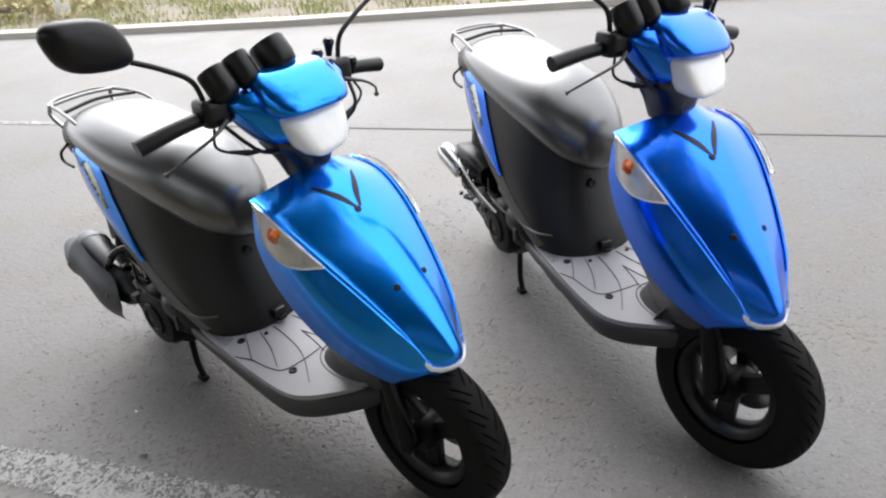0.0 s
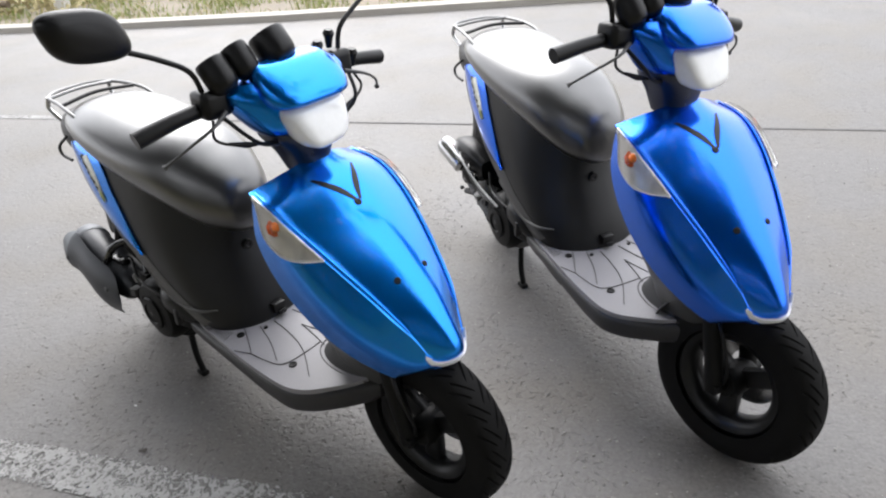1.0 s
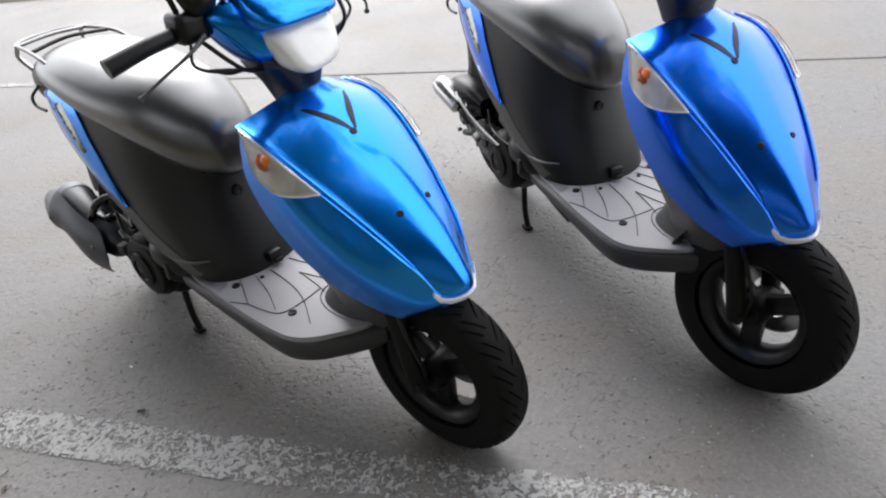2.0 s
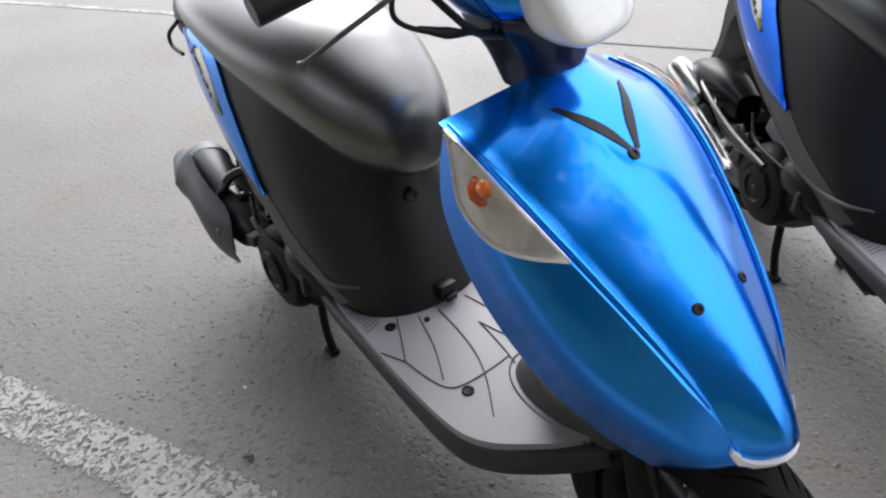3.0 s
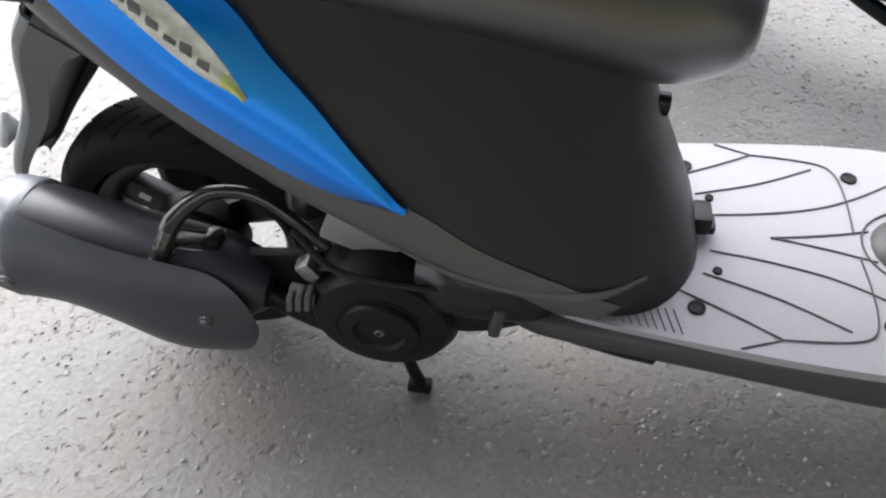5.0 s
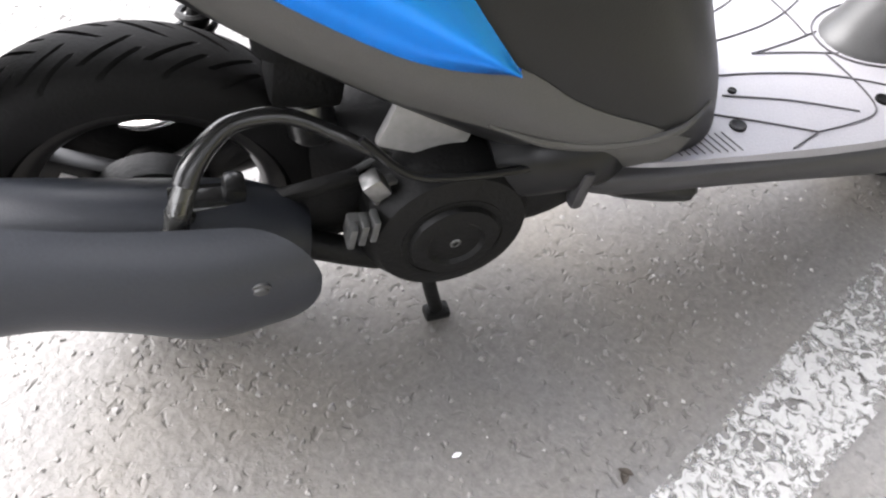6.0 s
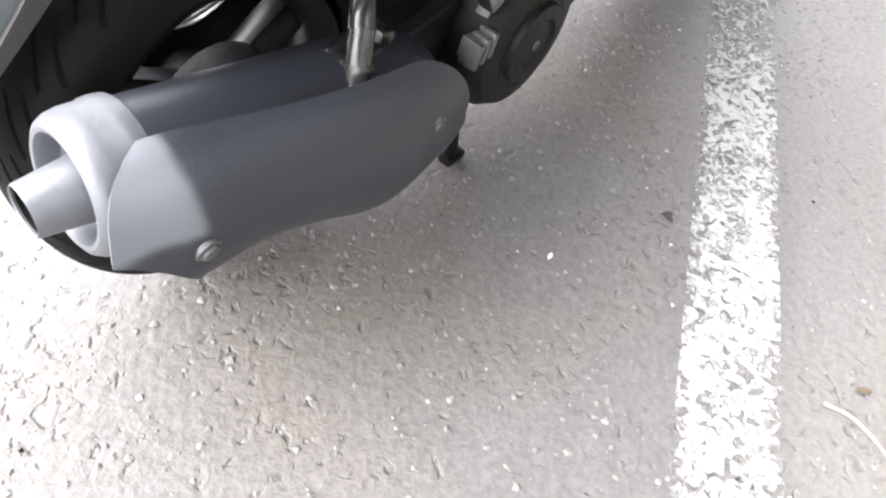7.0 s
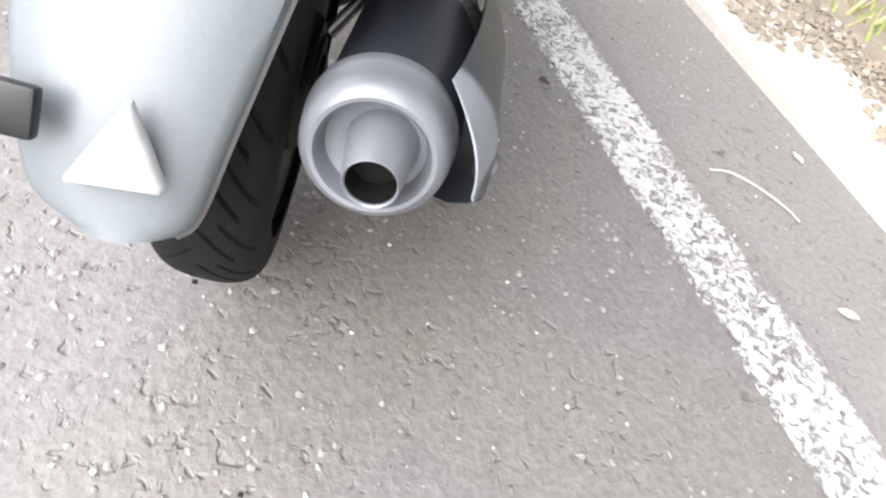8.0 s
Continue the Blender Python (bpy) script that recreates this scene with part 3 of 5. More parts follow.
# Trees out of view, added to block sky and darken the near side.
def roadside_tree(u, n, size, turn, leaves, broad):
    t = tagged(new("roadside_tree"), "unseen leafy tree, added to block sky over the verge", "tree", "trees along the verge")
    t.matrix_world = ROAD @ pose(u, n, -0.02, 0, 0, turn)
    part("trunk", join(tube([(0, 0, 0), (0.05, 0.1, 1.5), (0.0, 0.3, 3.0), (0.1, 0.9, 4.2)], [0.17, 0.13, 0.11, 0.05], 5, 12), *[tube([(0.02, 0.2, 2.5), (0.5 * math.cos(a), 0.3 + 0.6 * math.sin(a), 3.4), (1.4 * math.cos(a), 0.9 + 1.5 * math.sin(a), 4.1)], [0.07, 0.05, 0.02], 4, 8) for a in (0.2, 1.3, 2.6, 4.0, 5.2)]), BARK, t)
    verts, faces = [], []
    knots = [Vector((max(-1.9, min(1.9, R.gauss(0, 1.4))), 1.75 + R.gauss(0, 1.1), 4.4 + R.gauss(0, 0.6))) * size for _ in range(110)]
    for k in range(leaves):
        c = R.choice(knots) + Vector((R.gauss(0, 0.4), R.gauss(0, 0.4), R.gauss(0, 0.28)))
        m = Matrix.Translation(c) @ Euler((R.uniform(0, 6.3), R.uniform(0, 6.3), R.uniform(0, 6.3))).to_matrix().to_4x4()
        vs, fs = leaf(0.05 * broad, 0.12 * broad)
        i = len(verts)
        verts += [m @ Vector(v) for v in vs]
        faces += [[i + q for q in f] for f in fs]
    me = bpy.data.meshes.new("crown")
    me.from_pydata(verts, [], faces)
    me.materials.append(LEAF)
    crown = new("crown", me)
    crown.parent = t
    return t


for u, n, size, leaves, broad in ((-5.6, -3.6, 1.05, 8000, 1.6), (-2.4, -3.5, 1.05, 6000, 1.4), (0.3, -3.75, 1.05, 7000, 1.4), (2.7, -5.3, 1.1, 9000, 1.6), (6.4, -7.2, 1.15, 9000, 1.7), (9.6, -8.2, 1.2, 9000, 1.7)):
    roadside_tree(u, n, size, 0, leaves, broad)


# ---------------------------------------------------------------- scooter
# the body under the seat: height, rear, front, half width
BODY = [(0.27, 0.45, 0.69, 0.132), (0.33, 0.35, 0.672, 0.147), (0.40, 0.24, 0.640, 0.149), (0.47, 0.145, 0.610, 0.147), (0.56, 0.04, 0.59, 0.138), (0.64, -0.01, 0.57, 0.122), (0.68, -0.01, 0.54, 0.10)]
# the seat: x, middle y, middle z, half width, half height
SEAT = [(0.678, 0, 0.565, 0.01, 0.012), (0.67, 0, 0.566, 0.05, 0.045), (0.645, 0, 0.575, 0.074, 0.07), (0.59, 0, 0.594, 0.105, 0.088), (0.5, 0, 0.628, 0.130, 0.094), (0.35, 0, 0.659, 0.146, 0.081), (0.2, 0, 0.688, 0.142, 0.065), (0.09, 0, 0.702, 0.118, 0.045), (0.04, 0, 0.703, 0.08, 0.032), (0.02, 0, 0.703, 0.02, 0.012)]


def front_taper(u):
    return 1 - 0.32 * max(0.0, u) ** 3


def body_side(x, z):
    """Half width of the body under the seat at a place of its side."""
    t = curve_points(BODY, 8)
    i = int(np.clip(np.searchsorted(t[:, 0], z), 1, len(t) - 1))
    f = (z - t[i - 1, 0]) / (t[i, 0] - t[i - 1, 0])
    _, x0, x1, w = t[i - 1] + (t[i] - t[i - 1]) * f
    u = float(np.clip((x - (x0 + x1) / 2) / ((x1 - x0) / 2), -0.999, 0.999))
    return w * (1 - abs(u) ** 3.2) ** (1 / 3.2) * front_taper(u)


def side_patch(lower, upper, side, off, thick, cols=16, rows=6):
    """A panel that follows the body's side between two curves of (x, z)."""
    lo, hi = curve_points(lower, 6), curve_points(upper, 6)
    k = np.linspace(0, 1, cols)
    at = lambda c, f: np.array([np.interp(f, np.linspace(0, 1, len(c)), c[:, n]) for n in (0, 1)])
    grid = []
    for f in k:
        a, b = at(lo, f), at(hi, f)
        row = []
        for j in range(rows):
            x, z = a + (b - a) * j / (rows - 1)
            bulge = 0.004 * math.sin(math.pi * j / (rows - 1))
            row.append((x, side * (body_side(x, z) + off + bulge), z))
        grid.append(row)
    return sheet(grid, thick)


def wheel(parent, name, center, radius, width, rim_r):
    """A tyre with a cut tread, on a black three-spoked rim."""
    hub = new(name)
    hub.parent = parent
    c = Vector(center)
    prof = []
    for k in range(37):
        a = -math.pi * 0.5 + math.pi * k / 36
        prof.append((width / 2 * math.copysign(abs(math.sin(a)) ** 0.8, a), (a, math.cos(a))))
    pitches, fine = 22, 20
    n = pitches * fine
    bm = bmesh.new()
    rows = []
    for k in range(n):
        row = []
        for h, (a, cs) in prof:
            r = rim_r + (radius - rim_r) * (0.25 + 0.75 * cs**0.55) if abs(a) < 1.5 else rim_r + 0.01
            lat = abs(h) / (width / 2)
            ang = 2 * math.pi * (k / n + lat * 1.25 / pitches)
            step = (k + (fine // 2 if h > 0 else 0)) % fine
            if step < 2 and 0.1 < lat < 0.58:
                r -= 0.005
            elif step in (9, 10) and 0.42 < lat < 0.86:
                r -= 0.0045
            row.append(bm.verts.new(c + Vector((r * math.cos(ang), h, r * math.sin(ang)))))
        rows.append(row)
    for i in range(n):
        a, b = rows[i], rows[(i + 1) % n]
        for j in range(len(prof) - 1):
            bm.faces.new((a[j], a[j + 1], b[j + 1], b[j]))
    part("tyre", bm, RUBBER, hub, "black scooter tyre with slanted tread cuts")
    w = width * 0.36
    part("rim", lathe([(-w, rim_r + 0.012), (-w - 0.004, rim_r + 0.004), (-w, rim_r - 0.008), (-w * 0.5, rim_r - 0.02), (w * 0.5, rim_r - 0.02), (w, rim_r - 0.008), (w + 0.004, rim_r + 0.004), (w, rim_r + 0.012)], c, (0, 1, 0), 64, True), BLACK, hub, "black cast wheel rim")
    part("hub", lathe([(-0.045, 0.018), (-0.045, 0.026), (-0.03, 0.034), (0.03, 0.034), (0.045, 0.026), (0.045, 0.018)], c, (0, 1, 0), 32), SOOT, hub)
    for k in range(3):
        a = 2 * math.pi * k / 3 + 0.5
        m = Matrix.Translation(c) @ Matrix.Rotation(-a, 4, "Y") @ Matrix.Translation((rim_r * 0.56, 0, 0))
        part("spoke", block((rim_r * 0.8, 0.026, 0.042), m, 0.008), BLACK, hub)
    return hub


COWL = [
    [(0.945, 0, 0.742), (0.922, 0.06, 0.722), (0.897, 0.122, 0.708), (0.895, 0.131, 0.690), (0.893, 0.132, 0.662)],
    [(0.998, 0, 0.713), (0.988, 0.05, 0.712), (0.969, 0.132, 0.689), (0.946, 0.149, 0.652), (0.905, 0.143, 0.612)],
    [(1.051, 0, 0.670), (1.05, 0.05, 0.67), (1.035, 0.125, 0.649), (1.008, 0.156, 0.601), (0.94, 0.147, 0.545)],
    [(1.108, 0, 0.618), (1.105, 0.045, 0.615), (1.095, 0.108, 0.598), (1.064, 0.150, 0.541), (0.995, 0.141, 0.482)],
    [(1.166, 0, 0.558), (1.163, 0.04, 0.557), (1.152, 0.088, 0.541), (1.120, 0.135, 0.486), (1.055, 0.130, 0.432)],
    [(1.224, 0, 0.490), (1.22, 0.03, 0.487), (1.206, 0.065, 0.479), (1.177, 0.109, 0.433), (1.118, 0.110, 0.390)],
    [(1.266, 0, 0.425), (1.262, 0.022, 0.42), (1.240, 0.045, 0.412), (1.218, 0.074, 0.394), (1.172, 0.084, 0.365)],
    [(1.262, 0, 0.395), (1.256, 0.018, 0.392), (1.243, 0.036, 0.388), (1.215, 0.052, 0.378), (1.17, 0.06, 0.358)],
]


def soft_step(v):
    """Zero below nought, rising straight above it, with a rounded knee."""
    return 0.5 * (v + math.sqrt(v * v + 0.008))


def cowl_grid():
    table = np.array(COWL).reshape(len(COWL), -1)
    run = np.arange(7)
    for k in range(table.shape[1]):  # fair lines from the top to the nose
        table[:7, k] = np.polyval(np.polyfit(run, table[:7, k], 4), run)
    rows = curve_points(table, 5).reshape(-1, 5, 3)
    out = []
    for i, r in enumerate(rows):
        r = r.copy()
        fade = min(1.0, max(0.25, (5.6 - i / 5) / 0.9))
        crest, ridge = r[0] + (0.003, 0, 0.0035), r[2]
        inner = []
        for u in np.linspace(0, 1, 11):  # a crown along the middle, flanks falling straight to the ridges
            drop = (soft_step(u - 0.26) - soft_step(-0.26)) / (soft_step(0.74) - soft_step(-0.26))
            p = crest + (ridge - crest) * (0.75 * drop + 0.25 * u**2.2)
            p[1] = ridge[1] * u
            inner.append(p)
        inner = np.array(inner)
        edge = r[2] + np.array((0.001, 0.010, -0.001)) * fade  # narrow ledge along the side ridge
        outer = curve_points(np.vstack([edge, r[3] - (0, 0.004, 0), r[4]]), 5)
        outer = np.vstack([r[2], outer])
        half = np.vstack([inner, outer[1:]])
        left = half[::-1]
        right = half[1:] * (1, -1, 1)
        out.append(np.vstack([left, right]))
    return np.array(out)


GRID = cowl_grid()


def cowl_at(row, col):
    """A place on the front cowl: row 0 to 7 from top to nose, col -4 to 4 from its right edge over the middle to its left edge, and the normal."""
    def look_up(r, c):
        r = min(max(r * 5, 0), len(GRID) - 1.001)
        half = [0, 5, 10, 16, 21]
        k = 21 - math.copysign(np.interp(abs(c), range(5), half), c)
        k = min(max(k, 0), GRID.shape[1] - 1.001)
        i, j = int(r), int(k)
        f, g = r - i, k - j
        return (GRID[i, j] * (1 - f) + GRID[i + 1, j] * f) * (1 - g) + (GRID[i, j + 1] * (1 - f) + GRID[i + 1, j + 1] * f) * g

    p = look_up(row, col)
    a = look_up(row + 0.1, col) - look_up(row - 0.1, col)
    b = look_up(row, col + 0.1) - look_up(row, col - 0.1)
    n = np.cross(a, b)
    n /= np.linalg.norm(n) + 1e-9
    if n[0] < 0:
        n = -n
    return Vector(p), Vector(n)


def cowl_patch(corners, off, thick, n=8, along=None):
    """A patch on the cowl between two curves of (row, col), raised by off."""
    lo, hi = curve_points(corners[0], 4), curve_points(corners[1], 4)
    grid = []
    for f in np.linspace(0, 1, 2 * n):
        a = [np.interp(f, np.linspace(0, 1, len(lo)), lo[:, k]) for k in (0, 1)]
        b = [np.interp(f, np.linspace(0, 1, len(hi)), hi[:, k]) for k in (0, 1)]
        row = []
        for g in np.linspace(0, 1, n):
            p, nn = cowl_at(a[0] + (b[0] - a[0]) * g, a[1] + (b[1] - a[1]) * g)
            row.append(p + (along or nn) * off)
        grid.append(row)
    return sheet(grid, thick)


def screw(parent, p, n, r=0.005, mat=BLACK):
    p, n = Vector(p), Vector(n).normalized()
    return part("screw", lathe([(-0.006, r), (0.001, r), (0.002, r * 0.8), (0.002, r * 0.45), (0.0005, r * 0.4)], p, n, 14), mat, parent)


STEERED = ("front_wheel", "front_fork", "front_mudguard", "brake_hose", "brake_disc", "handlebar_cover", "steering_neck", "headlight_cover", "headlight", "hand_grip", "switch_pod", "brake_lever", "mirror_stem", "mirror_housing", "brake_cable", "cable_sleeve", "gauge_pod", "bar_knob")


def scooter(paint, label, with_muffler, steer):
    s = tagged(new("motor_scooter"), label, "scooter", "two parked scooters")

    # front cowl
    cowl = part("front_cowl", sheet(GRID.tolist(), 0.004), paint, s)
    for side in (-1, 1):
        part("air_slot", cowl_patch([[(0.75, side * 0.80), (1.3, side * 0.52), (1.95, side * 0.1)], [(0.78, side * 0.71), (1.39, side * 0.24), (1.92, side * 0.03)]], 0.0012, 0.0015, 9), BLACK, cowl)
        bead = []
        for row in np.linspace(0.12, 5.1, 36):
            p, n = cowl_at(row, side * 2.04)
            bead.append(p + n * 0.0005)
        part("ridge_bead", tube(bead, [0.002, 0.0042, 0.0046, 0.0042, 0.002], 1, 10), paint, cowl)
        p, n = cowl_at(4.0, side * 0.85)
        screw(cowl, p, n, 0.0065)
        top_edge = [(0.16, side * 2.2), (0.9, side * 2.14), (1.7, side * 2.12), (2.68, side * 2.12)]
        low_edge = [(0.2, side * 2.35), (0.55, side * 2.95), (1.1, side * 3.3), (1.75, side * 3.05), (2.32, side * 2.55), (2.7, side * 2.14)]
        out = Vector((0.55, side * 0.7, 0.45)).normalized()
        lens = part("turn_signal", cowl_patch([top_edge, low_edge], 0.005, 0.003, 14, out), REFLECTOR, s, "clear turn signal with an orange bulb")
        p, n = cowl_at(1.28, side * 2.48)
        bulb = part("bulb", lathe([(-0.004, 0.0185), (0.003, 0.0175), (0.005, 0.013), (0.0062, 0.0)], p, out, 9), ORANGE, lens, "orange bulb behind the lens", False)
        part("bulb_tip", lathe([(-0.002, 0.0105), (0.0035, 0.0095), (0.0068, 0.006), (0.0078, 0.0)], p + Vector((0.005, side * 0.002, 0.004)), out, 16), AMBER, bulb, "glossy bright orange bulb tip")
        glass = part("lens", cowl_patch([top_edge, low_edge], 0.0125, 0.0015, 14, out), CLEAR, lens, "clear plastic lens")
        glass.visible_shadow = False
        rim = []
        for f in np.linspace(0, 1, 24):
            q = curve_points(low_edge, 4)
            q = [np.interp(f, np.linspace(0, 1, len(q)), q[:, k]) for k in (0, 1)]
            p, n = cowl_at(*q)
            rim.append(p + out * 0.008)
        part("lens_rim", tube(rim, 0.002, 1, 6), LENS, lens)
    p, n = cowl_at(1.98, -0.08)
    screw(cowl, p, n, 0.0075)
    part("nose_badge", cowl_patch([[(5.75, 2.2), (6.1, 1.9), (6.5, 1.2), (6.68, 0), (6.5, -1.2), (6.1, -1.9), (5.75, -2.2)], [(5.8, 2.3), (6.22, 2.2), (6.85, 1.3), (6.98, 0), (6.85, -1.3), (6.22, -2.2), (5.8, -2.3)]], 0.005, 0.005, 8), WHITE, cowl, "white chevron trim on the nose")

    # inner leg shield with its pocket rim, floor and skirts
    wall = curve_points([(0.272, 0.925, 1.10, 0.050), (0.305, 0.935, 1.12, 0.060), (0.345, 0.94, 1.14, 0.078), (0.385, 0.942, 1.14, 0.098), (0.43, 0.938, 1.13, 0.115), (0.47, 0.925, 1.095, 0.122), (0.52, 0.89, 1.05, 0.124), (0.56, 0.868, 1.015, 0.120), (0.60, 0.858, 0.985, 0.113)], 4).tolist()
    wall += [(0.601, 0.862, 0.975, 0.108), (0.596, 0.865, 0.97, 0.105), (0.54, 0.885, 0.96, 0.10)]
    shield = part("leg_shield", skin([[((a + b) / 2 + (b - a) / 2 * u, w * v, z) for u, v in oval(48, float(np.interp(z, (0.40, 0.57), (2.8, 5.0))))] for z, a, b, w in wall]), LEG, s, "dark grey inner leg shield with an open bin")
    part("bin_rim", tube([((0.86 + 0.965) / 2 + 0.052 * u, 0.11 * v, 0.602) for u, v in oval(48, 5.0)[9:40]], 0.0021, 2, 8), WHITE, shield, "white plastic rim of the bin")
    part("tunnel_boss", loft_z([(0.272, 0.874, 1.09, 0.064), (0.282, 0.878, 1.09, 0.062), (0.30, 0.892, 1.08, 0.057), (0.33, 0.908, 1.06, 0.05), (0.365, 0.925, 1.04, 0.04), (0.39, 0.94, 1.0, 0.03)], 32, 2.2), LEG, shield)
    floor_pts = curve_points([(0.50, 0.122), (0.56, 0.140), (0.64, 0.151), (0.72, 0.160), (0.80, 0.167), (0.87, 0.170), (0.925, 0.167), (0.965, 0.150), (1.0, 0.118), (1.03, 0.085), (1.05, 0.055)], 6)
    part("floorboard", sheet([[(x, y, 0.279 + 0.004 * max(0, (x - 0.9) / 0.13) ** 2) for y in np.linspace(-w, w, 17)] for x, w in floor_pts], 0.012), MAT, s, "light grey rubber footboard mat")
    part("side_skirt", loft_x([(0.455, 0, 0.264, 0.105, 0.012), (0.5, 0, 0.258, 0.140, 0.019), (0.56, 0, 0.256, 0.152, 0.021), (0.62, 0, 0.255, 0.158, 0.022), (0.72, 0, 0.251, 0.166, 0.026), (0.80, 0, 0.246, 0.171, 0.031), (0.87, 0, 0.242, 0.174, 0.035), (0.925, 0, 0.241, 0.171, 0.036), (0.97, 0, 0.243, 0.152, 0.034), (1.01, 0, 0.247, 0.120, 0.031), (1.05, 0, 0.25, 0.075, 0.028), (1.075, 0, 0.255, 0.045, 0.02)], 40, 4.5), SKIRT, s)
    # floor grooves and screws
    top = 0.2802
    lines = [
        [(0.69, 0.062), (0.765, 0.088), (0.832, 0.122)],
        [(0.70, 0.028), (0.757, 0.036), (0.823, 0.052), (0.876, 0.077), (0.935, 0.116)],
        [(0.769, 0.0), (0.80, 0.005), (0.839, 0.013), (0.878, 0.023)],
        [(0.861, 0.02), (0.863, 0.06), (0.862, 0.095), (0.856, 0.12), (0.841, 0.132), (0.807, 0.138), (0.764, 0.141)],
        [(0.655, 0.085), (0.71, 0.112), (0.763, 0.141)],
        [(0.72, 0.157), (0.763, 0.141)],
    ]
    floor_ob = [o for o in s.children if o.name.startswith("floorboard")][0]
    part("groove", tube([(0.984 + 0.117 * u, 0.070 * v, top) for u, v in oval(40, 2.2)[6:35]], 0.0012, 1, 6), GROOVE, floor_ob)
    for side in (-1, 1):
        for ln in lines:
            part("groove", tube([(x, side * y, top) for x, y in ln], 0.0010, 5, 6), GROOVE, floor_ob)
        for k in range(9):
            part("grip_rib", tube([(0.588 + 0.0085 * k, side * 0.116, top), (0.596 + 0.0085 * k, side * (0.139 + 0.001 * k), top)], 0.0006, 1, 6), GROOVE, floor_ob)
        for x, y in ((0.68, 0.111), (0.874, 0.111), (0.706, 0.057)):
            r = 0.0075 if y > 0.1 else 0.004
            part("floor_screw", lathe([(-0.004, r * 1.25), (0.0012, r * 1.25), (0.0016, r), (0.0007, r * 0.8), (0.0007, r * 0.1)], (x, side * y, top), (0, 0, 1), 20), SOOT, floor_ob)

    # body under the seat
    body = part("under_seat_body", skin([[((x0 + x1) / 2 + (x1 - x0) / 2 * u, w * v * front_taper(u), z) for u, v in oval(48, 3.2)] for z, x0, x1, w in curve_points(BODY, 4)]), DARK, s)
    part("bag_hook", join(block((0.024, 0.034, 0.026), pose(0.686, 0, 0.303), 0.006), block((0.010, 0.022, 0.012), pose(0.70, 0, 0.292), 0.004)), BLACK, body)
    part("seat_lock", lathe([(-0.01, 0.012), (0.004, 0.012), (0.005, 0.006), (0.003, 0.004)], (0.618, 0, 0.455), (1, 0, -0.1), 18), BLACK, body)
    for side in (-1, 1):
        part("side_step_trim", tube([(x, side * (body_side(x, z) + 0.002), z) for x, z in ((0.37, 0.372), (0.43, 0.343), (0.50, 0.325), (0.57, 0.325), (0.62, 0.332))], [0.002, 0.006, 0.006, 0.005, 0.002], 5, 8), GREY, body)
        part("lower_side_panel", side_patch([(0.55, 0.262), (0.483, 0.302), (0.391, 0.356), (0.321, 0.387), (0.281, 0.404), (0.196, 0.456), (0.157, 0.492), (0.129, 0.533), (0.085, 0.575), (0.04, 0.60)], [(0.60, 0.30), (0.54, 0.338), (0.455, 0.382), (0.388, 0.432), (0.318, 0.452), (0.262, 0.482), (0.187, 0.53), (0.14, 0.572), (0.10, 0.61), (0.05, 0.64)], side, 0.001, 0.006, 40, 8), GREY, body, "lighter grey lower side panel")
        blue = part("side_panel", side_patch([(0.386, 0.427), (0.318, 0.445), (0.26, 0.474), (0.186, 0.524), (0.136, 0.57), (0.098, 0.61), (0.05, 0.645)], [(0.388, 0.430), (0.348, 0.49), (0.317, 0.54), (0.289, 0.577), (0.262, 0.618), (0.21, 0.655), (0.05, 0.668)], side, 0.005, 0.007, 30, 10), paint, s, "blue painted side panel")
        dec = part("sticker", side_patch([(0.261, 0.540), (0.223, 0.562), (0.190, 0.592), (0.15, 0.632)], [(0.264, 0.543), (0.247, 0.578), (0.224, 0.608), (0.188, 0.645)], side, 0.0085, 0.0015, 20, 6), DECAL, blue, "silver and yellow-green foil sticker")
        for k in range(7):
            x, z = 0.236 - 0.0115 * k, 0.563 + 0.0105 * k
            tall = 0.012 + 0.004 * math.sin(k * 2.1)
            part("sticker_mark", side_patch([(x, z), (x - 0.0042, z + 0.0028), (x - 0.0085, z + 0.0056)], [(x + 0.005, z + tall), (x + 0.0008, z + tall + 0.003), (x - 0.0034, z + tall + 0.006)], side, 0.0105, 0.001, 6, 3), DECAL_INK, dec)
        part("sticker_edge", side_patch([(0.261, 0.541), (0.254, 0.547), (0.245, 0.552)], [(0.263, 0.545), (0.257, 0.557), (0.249, 0.567)], side, 0.0105, 0.001, 6, 4), LIME, dec)

    # seat
    seat = part("seat", loft_x(SEAT, 40, 2.1, 6), VINYL, s, "black vinyl bench seat, scuffed on top")

    # tail, rack, lamp, mudguard
    tail = part("tail_cover", loft_x([(0.14, 0, 0.66, 0.11, 0.05), (0.06, 0, 0.655, 0.112, 0.055), (0.0, 0, 0.66, 0.10, 0.05), (-0.05, 0, 0.665, 0.075, 0.04), (-0.075, 0, 0.665, 0.045, 0.025)], 32, 2.8), GREY, s)
    part("tail_lamp", loft_x([(-0.03, 0, 0.652, 0.085, 0.03), (-0.07, 0, 0.652, 0.07, 0.028), (-0.09, 0, 0.652, 0.045, 0.02), (-0.097, 0, 0.652, 0.01, 0.006)], 24, 2.8), RED, s, "red tail lamp")
    rack = part("grab_rack", tube([(0.20, -0.105, 0.70), (0.12, -0.108, 0.735), (0.04, -0.10, 0.745), (-0.05, -0.085, 0.745), (-0.09, -0.05, 0.745), (-0.10, 0, 0.745), (-0.09, 0.05, 0.745), (-0.05, 0.085, 0.745), (0.04, 0.10, 0.745), (0.12, 0.108, 0.735), (0.20, 0.105, 0.70)], 0.0048, 6, 10), DULL, s, "dull grey tubular rear rack")
